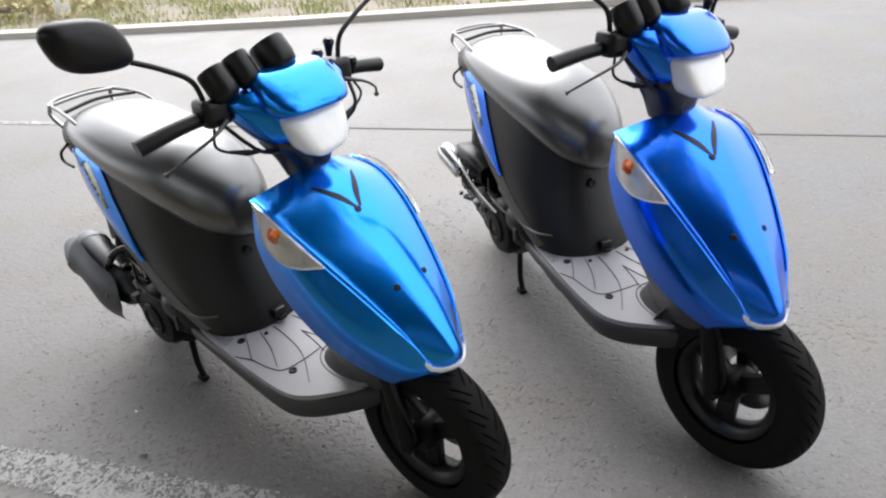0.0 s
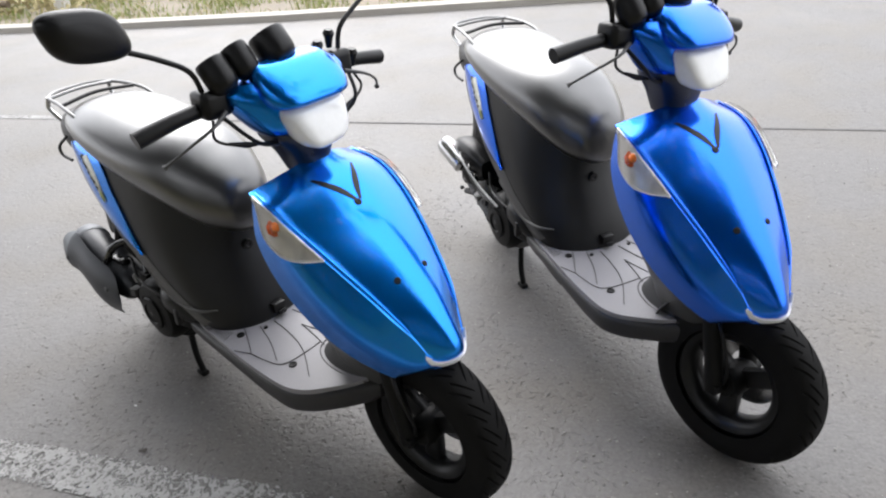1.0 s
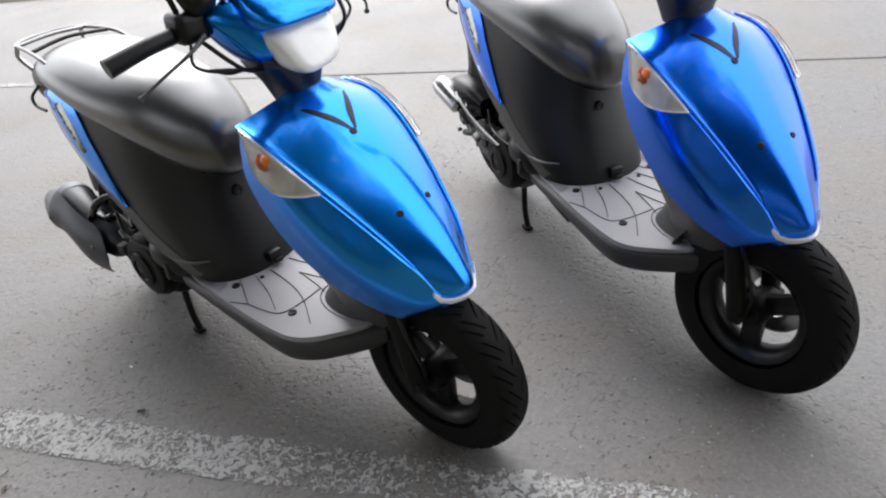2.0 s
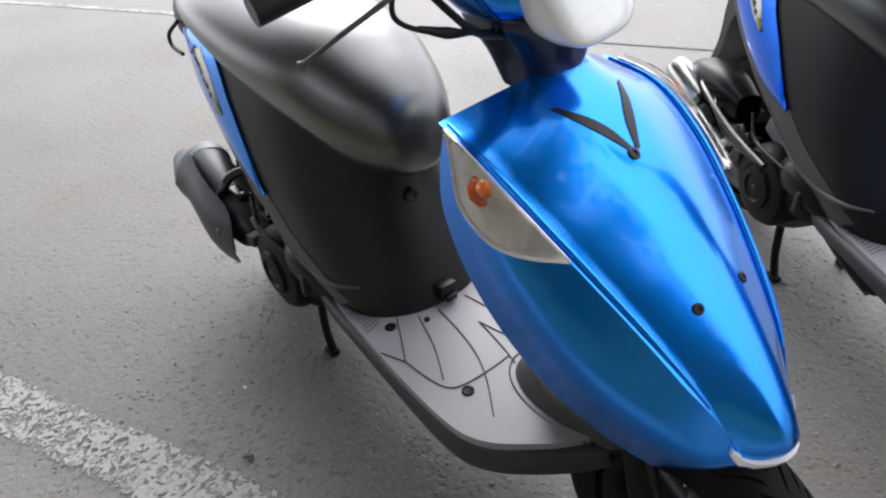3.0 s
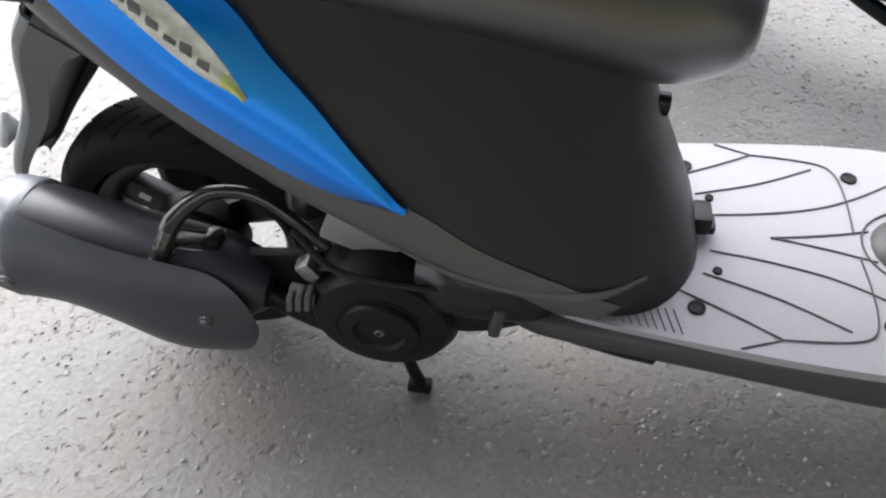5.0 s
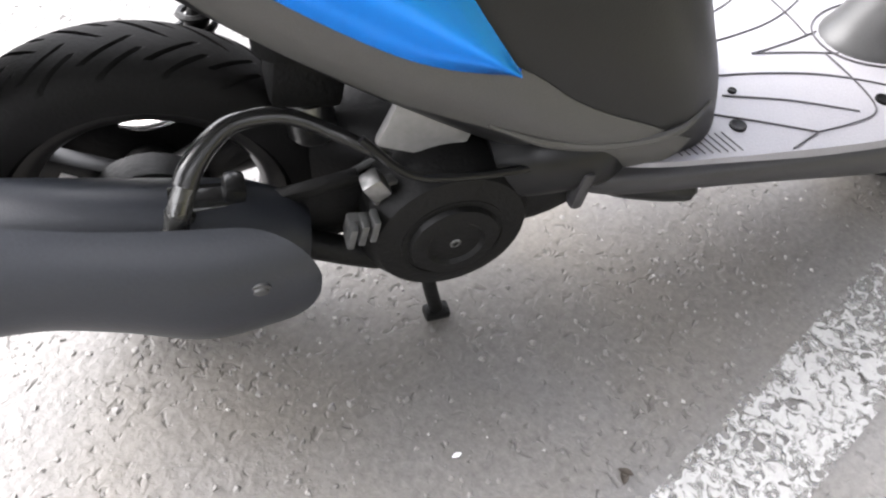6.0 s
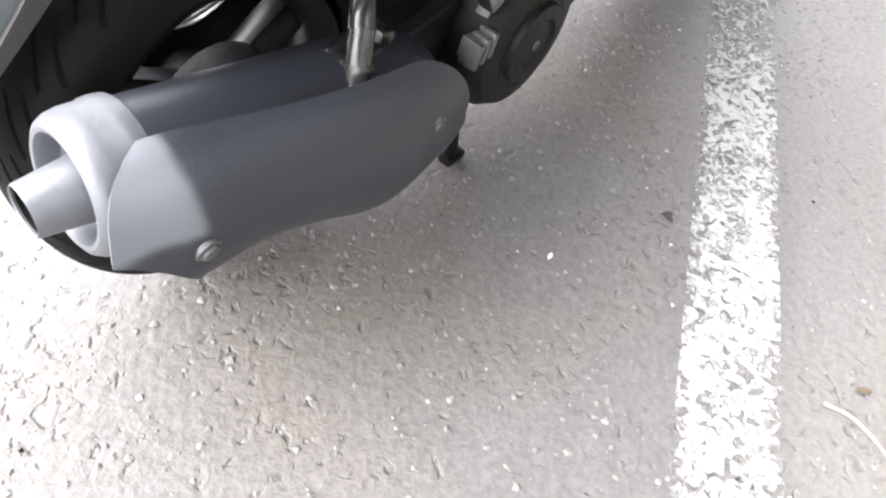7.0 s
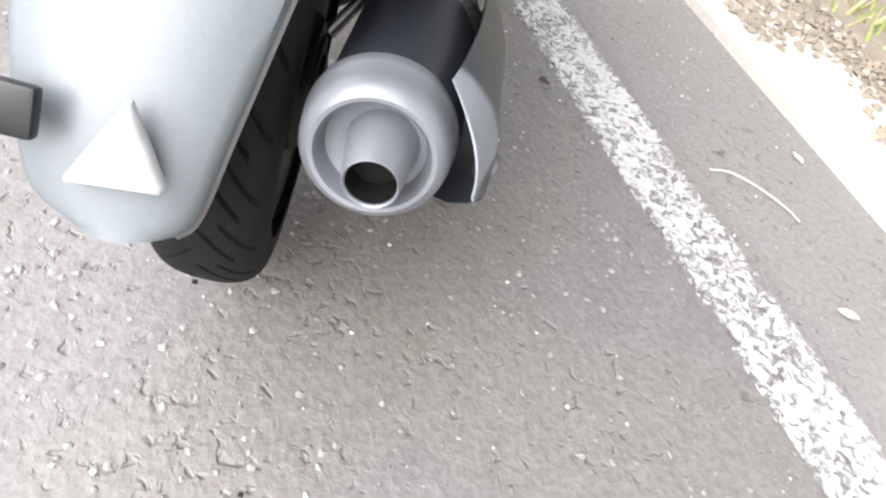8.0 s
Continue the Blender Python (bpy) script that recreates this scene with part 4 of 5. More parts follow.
    part("rack_bar", tube([(-0.04, -0.095, 0.745), (-0.045, 0, 0.75), (-0.04, 0.095, 0.745)], 0.005, 6, 8), DULL, rack)
    part("rack_bar", tube([(0.06, -0.10, 0.743), (0.05, 0, 0.752), (0.06, 0.10, 0.743)], 0.005, 6, 8), BLACK, rack)
    for side in (-1, 1):
        part("rack_stay", tube([(-0.055, side * 0.085, 0.745), (-0.065, side * 0.088, 0.715), (-0.03, side * 0.08, 0.685)], 0.006, 5, 8), STEEL, rack)
        part("helmet_hook", tube([(0.06, side * 0.115, 0.665), (0.035, side * 0.13, 0.64), (0.05, side * 0.135, 0.62), (0.10, side * 0.135, 0.615)], 0.004, 5, 8), BLACK, s)
    guard_rows = []
    for x, y0, y1, z in curve_points([(0.02, -0.075, 0.075, 0.565), (-0.026, -0.058, 0.105, 0.515), (-0.078, -0.036, 0.12, 0.42), (-0.145, -0.016, 0.106, 0.334), (-0.178, -0.005, 0.089, 0.285), (-0.187, 0.006, 0.066, 0.273)], 5):
        lip = [0.014, 0.01, 0.005, 0.002, 0, 0, 0, 0, 0, 0.002, 0.005, 0.01, 0.014]
        pos = [0, 0, 0.012, 0.06, 0.2, 0.35, 0.5, 0.65, 0.8, 0.94, 0.988, 1, 1]
        guard_rows.append([(x - 0.012 * math.sin(math.pi * f) + g * 0.8, y0 + (y1 - y0) * f, z - g * 0.75) for f, g in zip(pos, lip)])
    guard = part("rear_mudguard", sheet(guard_rows, 0.004), FENDER, s, "pale grey plastic rear mudguard")
    part("mudguard_lining", sheet([[(p[0] + 0.008, p[1], p[2] - 0.006) for p in r[2:11]] for r in guard_rows[3:-1]], 0.002), BLACK, guard, "black inside of the mudguard")
    for k, lean in ((0, 0.003), (-1, -0.003)):
        part("mudguard_side", sheet([[(r[k][0] + w * f, r[k][1] + lean * f, r[k][2] - 0.85 * w * f) for f in (0, 0.35, 0.7, 1)] for r, w in zip(guard_rows, 0.003 + 0.034 * (1 - np.linspace(0, 1, len(guard_rows))) ** 2.2)], 0.003), GREY, guard, "grey side wall of the mudguard")
    tri = bmesh.new()
    a = [tri.verts.new(p) for p in ((-0.1925, 0.0072, 0.3112), (-0.1955, 0.0615, 0.3061), (-0.1778, 0.0300, 0.3585))]
    tri.faces.new(a)
    ext = bmesh.ops.extrude_face_region(tri, geom=tri.faces[:])
    bmesh.ops.translate(tri, verts=[v for v in ext["geom"] if isinstance(v, bmesh.types.BMVert)], vec=(0.014, 0, -0.003))
    bmesh.ops.bevel(tri, geom=tri.edges[:], offset=0.006, segments=3, affect="EDGES", profile=0.6)
    part("triangle_reflector", tri, BOXW, guard, "white triangular reflector")
    part("plate_stay", block((0.012, 0.05, 0.028), pose(-0.176, 0.100, 0.334, 0, 30, 0), 0.003), BLACK, guard)

    # wheels, fork, front mudguard
    wheel(s, "rear_wheel", (0.069, 0.01, 0.209), 0.189, 0.092, 0.130)
    part("brake_drum", lathe([(0.0, 0.062), (0.03, 0.062), (0.036, 0.056), (0.036, 0.046), (0.04, 0.044), (0.04, 0.03), (0.044, 0.028), (0.046, 0.016)], (0.069, 0.0, 0.209), (0, -1, 0), 40), SOOT, s, "black ringed brake drum")
    wheel(s, "front_wheel", (1.175, 0, 0.19), 0.19, 0.086, 0.112)
    fork = part("front_fork", join(*[tube([(1.165, y, 0.18), (1.145, y, 0.28), (1.08, y * 0.8, 0.48)], [0.02, 0.02, 0.015], 4, 14) for y in (-0.062, 0.062)], tube([(1.175, -0.08, 0.19), (1.175, 0.08, 0.19)], 0.011, 1, 12)), SOOT, s)
    arc = []
    for k in range(15):
        a = radians(98 + 60 * k / 14)
        arc.append([(1.175 + (0.206 + 0.010 * math.cos(b)) * math.cos(a), 0.052 * math.sin(b), 0.19 + (0.198 + 0.012 * math.cos(b)) * math.sin(a)) for b in np.linspace(-1.5, 1.5, 11)])
    part("front_mudguard", sheet(arc, 0.003), BLACK, s)
    part("brake_hose", tube([(1.12, -0.05, 0.38), (1.17, -0.082, 0.33), (1.19, -0.07, 0.25), (1.18, -0.058, 0.20)], 0.004, 6, 8), BLACK, s)
    part("brake_disc", lathe([(-0.002, 0.045), (-0.002, 0.08), (0.002, 0.08), (0.002, 0.045)], (1.175, 0.05, 0.19), (0, 1, 0), 40, True), STEEL, s)

    # engine, transmission, stand
    eng = part("engine_case", join(loft_x([(0.19, 0.045, 0.232, 0.05, 0.06), (0.24, 0.04, 0.238, 0.085, 0.07), (0.33, 0.0, 0.25, 0.12, 0.075), (0.40, -0.01, 0.255, 0.115, 0.07), (0.44, -0.01, 0.265, 0.09, 0.05)], 28, 3.2), loft_x([(0.36, -0.02, 0.255, 0.11, 0.06), (0.44, -0.03, 0.262, 0.115, 0.055), (0.52, -0.02, 0.262, 0.105, 0.045), (0.62, -0.01, 0.262, 0.09, 0.035)], 24, 3.5)), SOOT, s, "black dirty engine block")
    fan = part("fan_cover", lathe([(-0.09, 0.07), (-0.03, 0.088), (0.01, 0.086), (0.025, 0.075), (0.03, 0.055), (0.03, 0.046), (0.036, 0.044), (0.038, 0.03), (0.034, 0.026), (0.036, 0.012)], (0.345, -0.128, 0.243), (0, -1, 0), 44), SOOT, s, "round black fan cover")
    for r in (0.05, 0.062, 0.072):
        part("fan_rib", lathe([(0.0, r), (0.031 - (r - 0.05) * 0.5, r), (0.031 - (r - 0.05) * 0.5, r + 0.003), (0.0, r + 0.003)], (0.345, -0.128, 0.243), (0, -1, 0), 44, True), SOOT, fan)
    screw(fan, (0.345, -0.163, 0.243), (0, -1, 0), 0.006, CASTING)
    part("cylinder_shroud", loft_x([(0.385, -0.10, 0.295, 0.045, 0.035), (0.43, -0.11, 0.305, 0.05, 0.04), (0.49, -0.11, 0.295, 0.045, 0.035), (0.53, -0.105, 0.275, 0.03, 0.03)], 22, 2.8), BLACK, eng)
    part("rubber_stop", block((0.014, 0.018, 0.048), pose(0.474, -0.153, 0.278, 0, 8, 0), 0.006), SKIRT, eng)
    part("frame_tube", tube([(0.50, -0.12, 0.285), (0.53, -0.12, 0.24), (0.60, -0.115, 0.205), (0.652, -0.11, 0.185)], 0.014, 5, 10), BLACK, s)
    part("footrest_bolt", lathe([(-0.012, 0.012), (0.0, 0.014), (0.004, 0.01)], (0.652, -0.11, 0.185), (0, -0.4, -1), 14), BLACK, s)
    part("carburettor", join(block((0.07, 0.06, 0.06), pose(0.235, -0.02, 0.365, 0, 10, 0), 0.012), lathe([(0, 0.03), (0.06, 0.03), (0.065, 0.02)], (0.22, -0.02, 0.39), (0, 0, 1), 20)), SOOT, s)
    part("battery_cover", block((0.085, 0.012, 0.055), pose(0.328, -0.11, 0.347, 0, 24, 0), 0.014), BOX, s)
    part("throttle_cable", tube([(0.262, -0.135, 0.37), (0.30, -0.15, 0.335), (0.35, -0.155, 0.325), (0.43, -0.15, 0.315), (0.50, -0.14, 0.31)], 0.004, 6, 8), BLACK, s)
    part("mounting_plate", join(block((0.15, 0.01, 0.06), pose(0.21, -0.105, 0.262, 0, -4, 0), 0.004), block((0.10, 0.014, 0.014), pose(0.215, -0.108, 0.293, 0, -8, 0), 0.004)), SOOT, s)
    part("cast_lug", join(*[block((0.007, 0.02, 0.026), pose(0.246 + 0.0105 * k, -0.15, 0.272 + 0.002 * k, 0, 12, 0), 0.002) for k in range(3)], block((0.03, 0.012, 0.022), pose(0.257, -0.143, 0.273, 0, 12, 0), 0.003)), CASTING, s)
    part("cast_lug", block((0.02, 0.02, 0.025), pose(0.272, -0.14, 0.318, 0, -30, 0), 0.005), DULL, s)
    part("brake_arm", tube([(0.16, -0.035, 0.205), (0.19, -0.06, 0.235), (0.235, -0.085, 0.25)], [0.007, 0.006, 0.008], 4, 10), DULL, s)
    part("axle_nut", lathe([(0, 0.016), (0.012, 0.016), (0.013, 0.009), (0.03, 0.009)], (0.069, -0.04, 0.209), (0, -1, 0), 6), STEEL, s)
    part("drive_case", loft_x([(-0.025, 0.088, 0.215, 0.02, 0.04), (0.0, 0.09, 0.215, 0.03, 0.066), (0.07, 0.092, 0.215, 0.036, 0.082), (0.14, 0.095, 0.22, 0.038, 0.075), (0.26, 0.095, 0.235, 0.04, 0.065), (0.34, 0.09, 0.24, 0.035, 0.06)], 24, 3.0), SOOT, s, "black drive casing behind the wheel")
    # added bright pieces stand in for pale gaps seen through the wheel
    part("case_fin", loft_x([(0.048, 0.06, 0.262, 0.004, 0.002), (0.075, 0.056, 0.268, 0.02, 0.006), (0.105, 0.048, 0.277, 0.016, 0.005), (0.13, 0.04, 0.285, 0.003, 0.002)], 18, 2.2), STEEL, s)
    part("wheel_weight", block((0.016, 0.02, 0.012), pose(-0.002, 0.006, 0.256, 0, 35, 0), 0.002), WHITE, s)
    part("case_bolt", lathe([(0, 0.009), (0.012, 0.009), (0.014, 0.006)], (0.012, 0.106, 0.213), (0, -1, 0), 8), STEEL, s)
    part("clip_bracket", join(block((0.005, 0.014, 0.024), pose(0.277, -0.136, 0.305, 0, 34, 10), 0.002), block((0.018, 0.012, 0.005), pose(0.284, -0.135, 0.316, 0, 20, 25), 0.002)), CASTING, s)
    part("carburettor_bowl", lathe([(0, 0.018), (0.02, 0.024), (0.04, 0.024), (0.045, 0.02)], (0.235, -0.03, 0.335), (0, 0, -1), 22), DULL, s)
    shock = part("shock_absorber", tube([(0.10, 0.112, 0.22), (0.21, 0.105, 0.50)], 0.012, 1, 12), SOOT, s)
    part("spring", tube([(0.131 + 0.00126 * k + 0.02 * math.cos(k * 1.05), 0.11 + 0.02 * math.sin(k * 1.05), 0.30 + 0.0032 * k) for k in range(66)], 0.004, 2, 6), SOOT, shock)
    stand = part("centre_stand", join(*[tube([(0.335, y * 0.85, 0.17), (0.35, y, 0.07), (0.362, y, 0.012)], 0.009, 4, 10) for y in (-0.085, 0.085)], tube([(0.335, -0.08, 0.165), (0.335, 0.08, 0.165)], 0.011, 1, 10)), SOOT, s, "black steel centre stand")
    for y in (-0.087, 0.087):
        part("stand_foot", block((0.034, 0.022, 0.014), pose(0.362, y, 0.007, 0, 0, 0), 0.005), SOOT, stand)

    if with_muffler:
        ax = Vector((-0.298, 0.02, 0.056)).normalized()
        o = Vector((0.18, -0.12, 0.255))
        muf = part("muffler", lathe([(-0.03, 0.026), (-0.01, 0.042), (0.03, 0.052), (0.25, 0.05), (0.265, 0.048)], o, ax, 40), SHIELD, s, "dark grey muffler with a heat shield")
        part("end_cap", lathe([(0.254, 0.0495), (0.257, 0.0525), (0.264, 0.053), (0.269, 0.0525), (0.272, 0.0512), (0.284, 0.0507), (0.292, 0.049), (0.2975, 0.0458), (0.3, 0.0415), (0.2995, 0.0385), (0.296, 0.0365), (0.289, 0.0352), (0.284, 0.0335), (0.281, 0.028), (0.281, 0.0)], o + Vector((0, 0.004, -0.002)), ax, 64), CAP, muf, "pale grey ring-shaped end cap")
        part("tail_pipe", lathe([(0.27, 0.0255), (0.29, 0.0225), (0.322, 0.0185), (0.324, 0.0175), (0.3228, 0.0164), (0.30, 0.016), (0.30, 0.0)], o + Vector((0.0, 0.0, 0.022)), ax + Vector((0, 0.0, -0.08)), 36), CAP, muf)
        part("pipe_bore", lathe([(0.3212, 0.0161), (0.3006, 0.0156), (0.3006, 0.0004), (0.3002, 0.0004), (0.3002, 0.0159)], o + Vector((0.0, 0.0, 0.022)), ax + Vector((0, 0.0, -0.08)), 30, True), SOOT, muf, "dark inside of the tail pipe")
        # heat shield standing off the outer side
        u = Vector((0, -1, 0))
        u = (u - ax * u.dot(ax)).normalized()
        w = ax.cross(u)
        if w.z < 0:
            w = -w

        def shield_rows(h0, h1, n, off=0.0):
            rows = []
            for h in h0 + (h1 - h0) * np.linspace(0, 1, n) ** 1.7:
                nose = 1.0 if h > 0.24 else max(0.06, math.sqrt(1 - (1 - h / 0.24) ** 2))
                row = []
                for b in np.linspace(-1.0, 1.0, 17):
                    d = -0.037 + 0.344 * h - 0.036 * max(0.0, b) ** 3 * h**8
                    ang = b * (0.95 + 0.12 * h if b > 0 else float(np.interp(h, (0, 0.12, 0.3, 0.5, 0.66, 0.77, 0.86, 0.93, 1.0), (0.9, 1.2, 1.32, 1.28, 1.12, 1.06, 0.45, 0.16, 0.04)))) * nose
                    r = 0.068 - 0.010 * (1 - nose) + off + 0.016 * max(0.0, -b) * math.exp(-(((h - 0.25) / 0.17) ** 2)) - 0.006 * max(0.0, h - 0.85) / 0.15
                    row.append(o + ax * d + u * (r * math.cos(ang) - 0.002 + 0.003 * h + 0.014 * math.exp(-(((h - 0.84) / 0.13) ** 2)) * (0.5 - 0.5 * b) + 0.010 * math.sin(math.pi * min(1, max(0, h))) ** 2 + 0.010 * math.exp(-(((h - 0.3) / 0.2) ** 2)) * (0.5 - 0.5 * b)) + w * (r * math.sin(ang) * 1.05 - 0.004 - 0.013 * max(0, -b) * float(np.interp(h, (0, 0.12, 0.32, 0.65), (0.4, 1, 0.85, 0)))))
                rows.append(row)
            return rows

        hs = part("heat_shield", sheet(shield_rows(0, 1, 40), 0.0016), PALE_END, muf, "satin dark grey heat shield")
        for p in ((0.158, -0.189, 0.262), (-0.071, -0.1835, 0.289)):
            part("shield_bolt", lathe([(-0.012, 0.0105), (-0.002, 0.0105), (-0.001, 0.0075), (0.001, 0.0065), (0.002, 0.003)], p, (0, -1, -0.25), 18), CASTING, hs)
        part("exhaust_pipe", tube([(0.46, -0.07, 0.22), (0.38, -0.10, 0.165), (0.29, -0.125, 0.195), (0.19, -0.12, 0.243)], 0.015, 6, 12), SOOT, s)
        part("hose_clamp", join(block((0.062, 0.036, 0.036), pose(0.122, -0.116, 0.302, 0, 10, 4), 0.013, 3), block((0.02, 0.03, 0.045), pose(0.15, -0.112, 0.303, 0, 14, 0), 0.007)), HOSE, muf, "black rubber boot round the hose end")
        part("hose_end", join(tube([(0.098, -0.146, 0.300), (0.106, -0.138, 0.322), (0.120, -0.127, 0.350)], [0.0112, 0.0105, 0.0098], 4, 16), *[lathe([(-0.002, 0.009), (-0.002, 0.0128), (0.002, 0.0128), (0.002, 0.009)], (0.101 + 0.006 * k, -0.143 + 0.005 * k, 0.308 + 0.0135 * k), (0.35, 0.3, 0.9), 18, True) for k in range(2)]), WORN, muf, "glossy black hose end with clamps")
        part("hose_boot", lathe([(-0.012, 0.019), (0.004, 0.018), (0.008, 0.014), (0.012, 0.0118)], (0.097, -0.146, 0.299), (0.3, 0.25, 0.9), 24), HOSE, muf)
        part("air_hose", tube([(0.117, -0.129, 0.345), (0.124, -0.122, 0.355), (0.141, -0.108, 0.367), (0.165, -0.096, 0.374), (0.205, -0.092, 0.370), (0.245, -0.10, 0.350), (0.29, -0.12, 0.328)], [0.011, 0.0105, 0.0095, 0.008, 0.0075, 0.007, 0.0065], 6, 14), HOSE, s)
        plate = curve_points([(0.155, -0.108, 0.302), (0.175, -0.110, 0.292), (0.21, -0.106, 0.287), (0.25, -0.10, 0.294), (0.30, -0.09, 0.308)], 5)
        bracket = part("muffler_bracket", sheet([[(x, y, z), (x, y - 0.002, z - 0.02), (x, y - 0.003, z - 0.05), (x, y, 0.215)] for x, y, z in plate], 0.006), SOOT, s, "black steel muffler bracket")
        # paler bead: the light along the plate's upper edge, put into its colour
        part("bracket_edge", tube(plate.tolist(), 0.0036, 1, 8), CASTING, bracket, "paler upper edge, drawn as if lit")
    else:
        part("short_exhaust", lathe([(0.0, 0.018), (0.01, 0.03), (0.10, 0.032), (0.12, 0.026), (0.122, 0.018), (0.10, 0.016)], (0.06, -0.135, 0.315), (-0.80, -0.2, 0.5), 28), STEEL, s, "short bright silver exhaust can")
        part("exhaust_pipe", tube([(0.46, -0.07, 0.22), (0.38, -0.12, 0.18), (0.25, -0.14, 0.23), (0.15, -0.14, 0.27), (0.07, -0.135, 0.31)], 0.014, 6, 12), CASTING, s)
        part("linkage", join(block((0.03, 0.03, 0.05), pose(0.07, -0.13, 0.29, 10, 20, 0), 0.006), block((0.05, 0.02, 0.03), pose(0.12, -0.145, 0.31, 0, 40, 10), 0.006)), SOOT, s)
        part("clamp", block((0.03, 0.03, 0.03), pose(0.19, -0.14, 0.26, 30, 20, 0), 0.006), DULL, s)
        barrel = part("cylinder", block((0.10, 0.08, 0.07), pose(0.165, -0.07, 0.26, 0, -8, 0), 0.012), SOOT, s, "black finned engine cylinder")
        for k in range(6):
            part("cooling_fin", block((0.012, 0.11, 0.10), pose(0.12 + 0.019 * k, -0.07, 0.25 + 0.004 * k, 0, -8, 0), 0.004), SOOT, barrel)
        part("air_box", loft_x([(-0.02, -0.10, 0.36, 0.03, 0.03), (0.03, -0.105, 0.365, 0.04, 0.04), (0.12, -0.105, 0.36, 0.042, 0.045), (0.19, -0.10, 0.345, 0.03, 0.03)], 22, 3.0), BLACK, s)
        for k, (x, z) in enumerate(((0.02, 0.33), (0.09, 0.285), (0.15, 0.33), (0.215, 0.29), (0.05, 0.24))):
            part("bolt_head", lathe([(0, 0.007), (0.010, 0.007), (0.012, 0.004)], (x, -0.135 - 0.004 * (k % 3), z), (0, -1, 0.2), 6), DULL, s)
        part("return_spring", tube([(0.10 + 0.0022 * k, -0.15 + 0.008 * math.cos(k * 1.2), 0.25 + 0.0006 * k + 0.008 * math.sin(k * 1.2)) for k in range(36)], 0.0022, 2, 6), DULL, s)
        part("bracket_plate", block((0.07, 0.006, 0.045), pose(0.235, -0.15, 0.31, 0, -25, 0), 0.003), DULL, s)
        for k in range(3):
            part("cable_loop", tube([(0.03 + 0.03 * k, -0.12, 0.36), (0.11 + 0.03 * k, -0.165, 0.375 - 0.015 * k), (0.24, -0.168, 0.33 - 0.012 * k), (0.36, -0.16, 0.30)], 0.0042, 6, 8), HOSE if k else DULL, s)

    # handlebar, headlight, mirrors
    part("handlebar_cover", loft_z([(0.795, 0.865, 0.94, 0.060), (0.81, 0.85, 0.962, 0.085), (0.85, 0.835, 0.955, 0.115), (0.885, 0.835, 0.945, 0.13), (0.905, 0.845, 0.93, 0.12)], 36, 2.8), paint, s, "blue handlebar cover")
    part("steering_neck", loft_z([(0.72, 0.875, 0.955, 0.036), (0.76, 0.862, 0.962, 0.052), (0.80, 0.85, 0.965, 0.078), (0.815, 0.853, 0.955, 0.07)], 32, 2.8), NAVY, s, "dark blue steering neck")
    part("headlight_cover", loft_z([(0.858, 0.90, 0.990, 0.076), (0.866, 0.89, 0.998, 0.084), (0.885, 0.88, 0.988, 0.09), (0.91, 0.875, 0.962, 0.088), (0.928, 0.88, 0.935, 0.075), (0.933, 0.888, 0.92, 0.06)], 36, 3.2), paint, s, "blue headlight cover")
    lamp_rows = [[(x - 0.45 * hz * v, -0.002 + hy * u * (1 + 0.2 * v), cz + hz * v + 0.10 * hy * u) for u, v in oval(36, 3.6)] for x, cz, hy, hz in curve_points([(0.90, 0.825, 0.048, 0.032), (0.955, 0.825, 0.060, 0.043), (0.982, 0.824, 0.059, 0.042), (0.996, 0.821, 0.052, 0.036), (1.003, 0.819, 0.035, 0.025), (1.005, 0.818, 0.01, 0.006)], 4)]
    part("headlight", skin(lamp_rows), LENS, s, "clear headlight with white reflector")
    for side in (-1, 1):
        part("hand_grip", tube([(0.862, side * 0.165, 0.872), (0.857, side * 0.22, 0.866), (0.848, side * 0.287, 0.853)], [0.0135, 0.0138, 0.0155], 4, 16), BLACK, s, "black rubber hand grip")
        part("switch_pod", block((0.055, 0.055, 0.05), pose(0.868, side * 0.145, 0.88, 0, 0, side * 4), 0.014, 3), BLACK, s)
        part("brake_lever", tube([(0.90, side * 0.14, 0.866), (0.915, side * 0.18, 0.852), (0.895, side * 0.225, 0.826), (0.868, side * 0.252, 0.802), (0.862, side * 0.257, 0.797)], [0.005, 0.003, 0.0026, 0.0026, 0.006], 5, 10), CASTING, s, "bright steel brake lever")
        stem = part("mirror_stem", tube([(0.87, side * 0.155, 0.89), (0.87, side * 0.17, 0.94), (0.87, side * 0.215, 0.972), (0.87, side * 0.27, 1.0)], 0.005, 6, 10), BLACK, s)
        head = part("mirror_housing", join(skin([[(0.888 - d, side * (0.323 + (0.062 * k - 0.008 * v * 0) * u + 0.012 * v), 1.035 + 0.042 * k * v + 0.006 * u) for u, v in oval(32, 2.9)] for d, k in ((-0.006, 0.55), (0.0, 0.85), (0.008, 0.97), (0.02, 1.0), (0.026, 0.96))])), BLACK, s, "black rounded mirror housing")
        part("mirror_glass", skin([[(0.861 - d, side * (0.323 + 0.055 * u + 0.012 * v), 1.035 + 0.036 * v + 0.006 * u) for u, v in oval(32, 2.9)] for d in (0.0, 0.003)]), MIRROR, head)
        part("brake_cable", tube([(0.90, side * 0.15, 0.862), (0.935, side * 0.13, 0.825), (0.935, side * 0.10, 0.80), (0.93, side * 0.05, 0.785)], 0.004, 6, 8), BLACK, s)
        part("brake_cable", tube([(0.895, side * 0.165, 0.858), (0.905, side * 0.175, 0.828), (0.915, side * 0.14, 0.808), (0.925, side * 0.09, 0.797), (0.92, side * 0.04, 0.785)], 0.0028, 6, 8), BLACK, s)
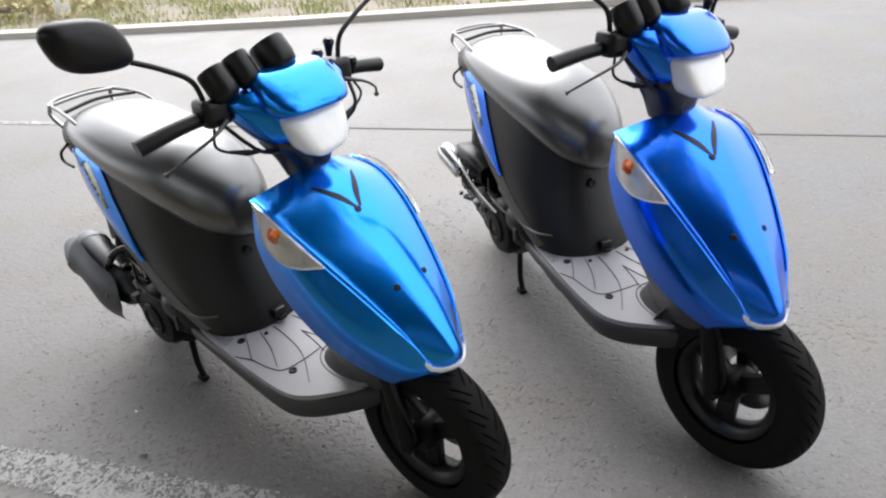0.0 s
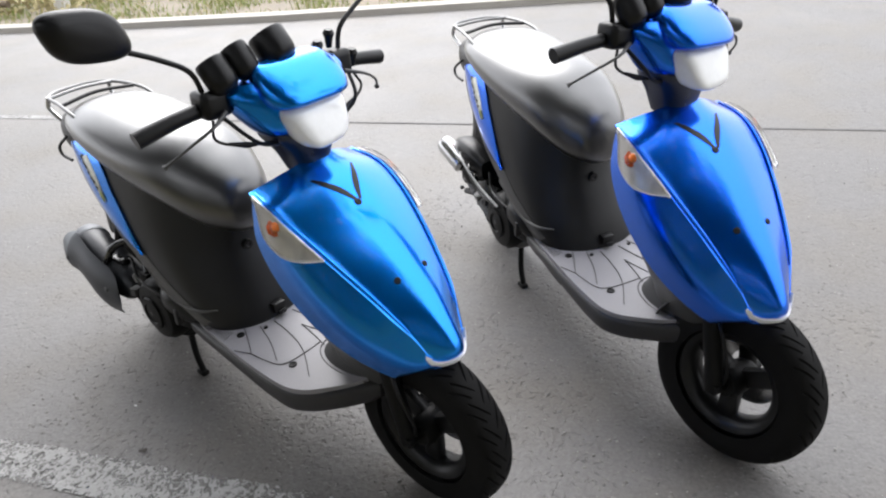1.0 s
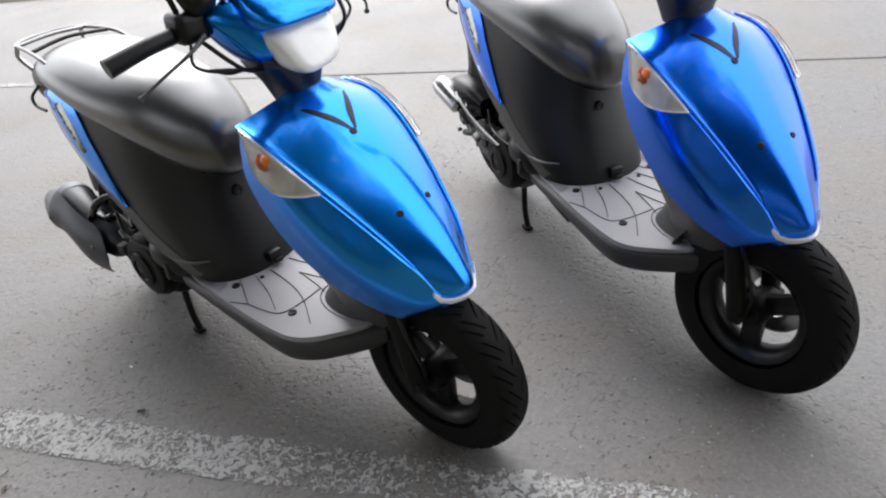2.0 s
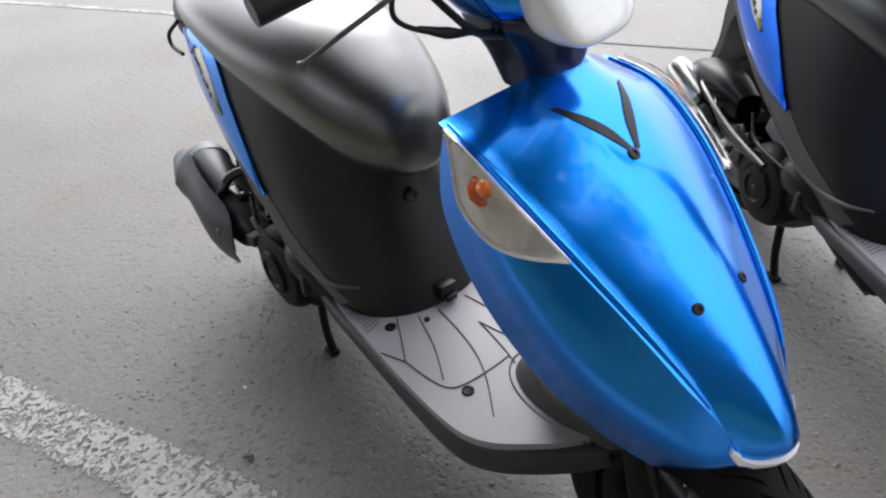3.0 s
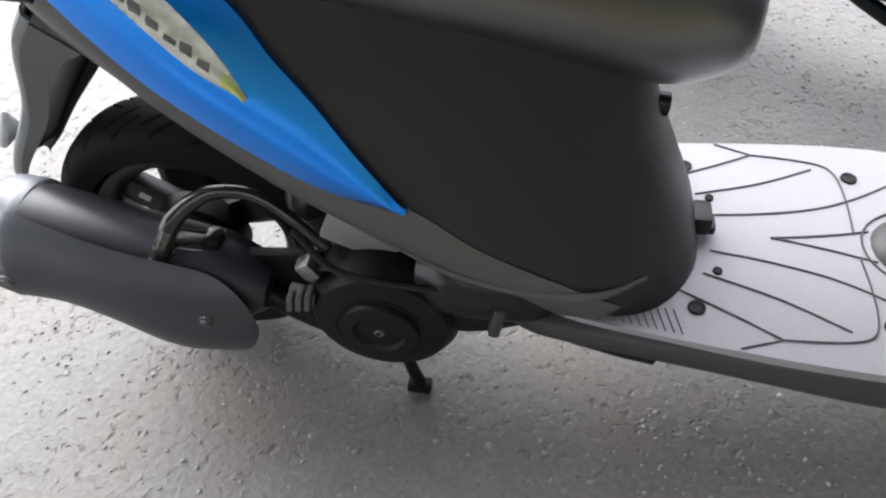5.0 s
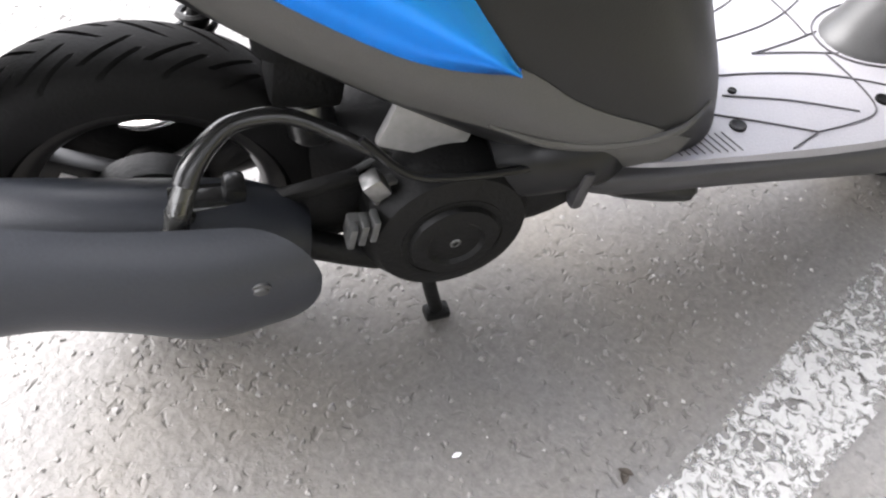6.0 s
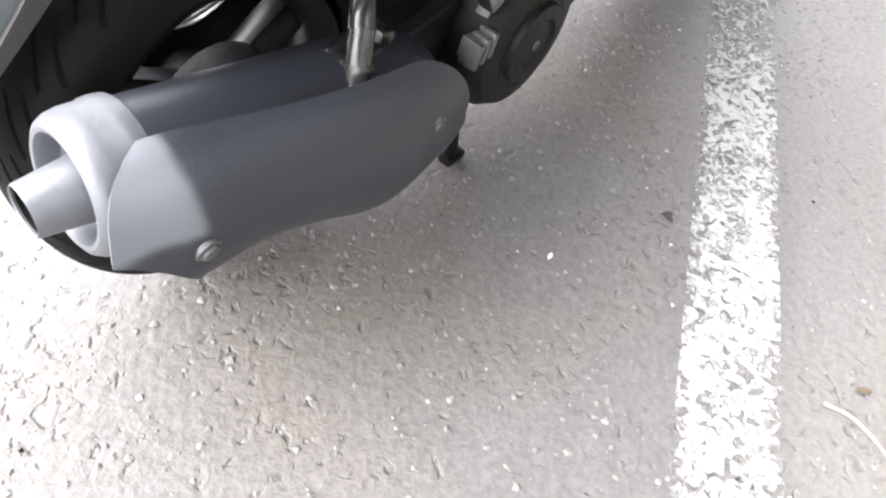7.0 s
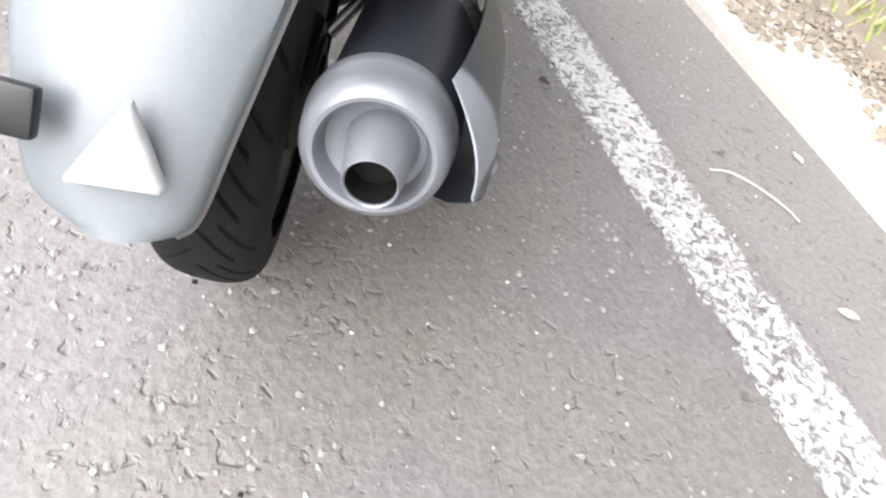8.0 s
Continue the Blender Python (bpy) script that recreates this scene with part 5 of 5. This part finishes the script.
        part("cable_sleeve", tube([(0.912, side * 0.155, 0.815), (0.917, side * 0.125, 0.804), (0.922, side * 0.10, 0.799)], [0.003, 0.0062, 0.003], 5, 10), BLACK, s)
    for y, z, r in ((-0.128, 0.925, 0.028), (-0.078, 0.938, 0.026), (-0.005, 0.945, 0.036)):
        part("gauge_pod", lathe([(-0.032, r * 0.3), (-0.030, r * 0.66), (-0.022, r * 0.92), (-0.008, r), (0.024, r), (0.029, r * 0.93), (0.027, r * 0.8), (0.024, 0.0)], (0.885, y, z), (-0.5, -0.12, 0.8), 30), BLACK, s, "black round gauge pod")
    for y, z in ((0.105, 0.915), (0.137, 0.93), (0.19, 0.88)):
        part("bar_knob", lathe([(-0.02, 0.006), (0.0, 0.009), (0.008, 0.012), (0.016, 0.008)], (0.872, y, z), (0.2, 0, 1), 16), BLACK, s)

    # turned about the steering head
    head_pivot, axis = Vector((0.90, 0, 0.83)) * UNIT, Vector((-0.36, 0, 0.93)).normalized()
    turn = Matrix.Translation(head_pivot) @ Matrix.Rotation(radians(steer), 4, axis) @ Matrix.Translation(-head_pivot)
    for o in s.children:
        if o.name.split(".")[0] in STEERED:
            o.matrix_basis = turn @ o.matrix_basis
    return s


scooter_a = scooter(PAINT, "bright blue metallic motor scooter parked on its centre stand", True, 0)
scooter_b = scooter(PAINT_SHADED, "blue metallic motor scooter parked on its centre stand, shade in its paint", False, 15)
scooter_b.matrix_world = pose(0.577 * UNIT, 1.018 * UNIT, 0, 0, 0, -27.4)


def crumpled_wrapper(x, y, z, size, turn):
    bm = bmesh.new()
    bmesh.ops.create_icosphere(bm, subdivisions=4, radius=1.0)
    for v in bm.verts:
        d = v.co.normalized()
        r = 1 + 0.55 * noise.noise(d * 1.7 + Vector((turn, 0, 0))) - 0.35 * abs(noise.noise(d * 4.2 + Vector((0, turn, 0))))
        v.co = Vector((d.x * size * 0.8, d.y * size * 1.5, d.z * size * 0.9)) * r
    ob = tagged(part("crumpled_wrapper", bm, FOIL, None, "", False), "crumpled silver wrapper stuffed in the scooter's bin", "wrapper")
    ob.matrix_world = pose(x * UNIT, y * UNIT, z * UNIT, 0, 0, turn)
    return ob


crumpled_wrapper(0.935, -0.01, 0.59, 0.042, 20)
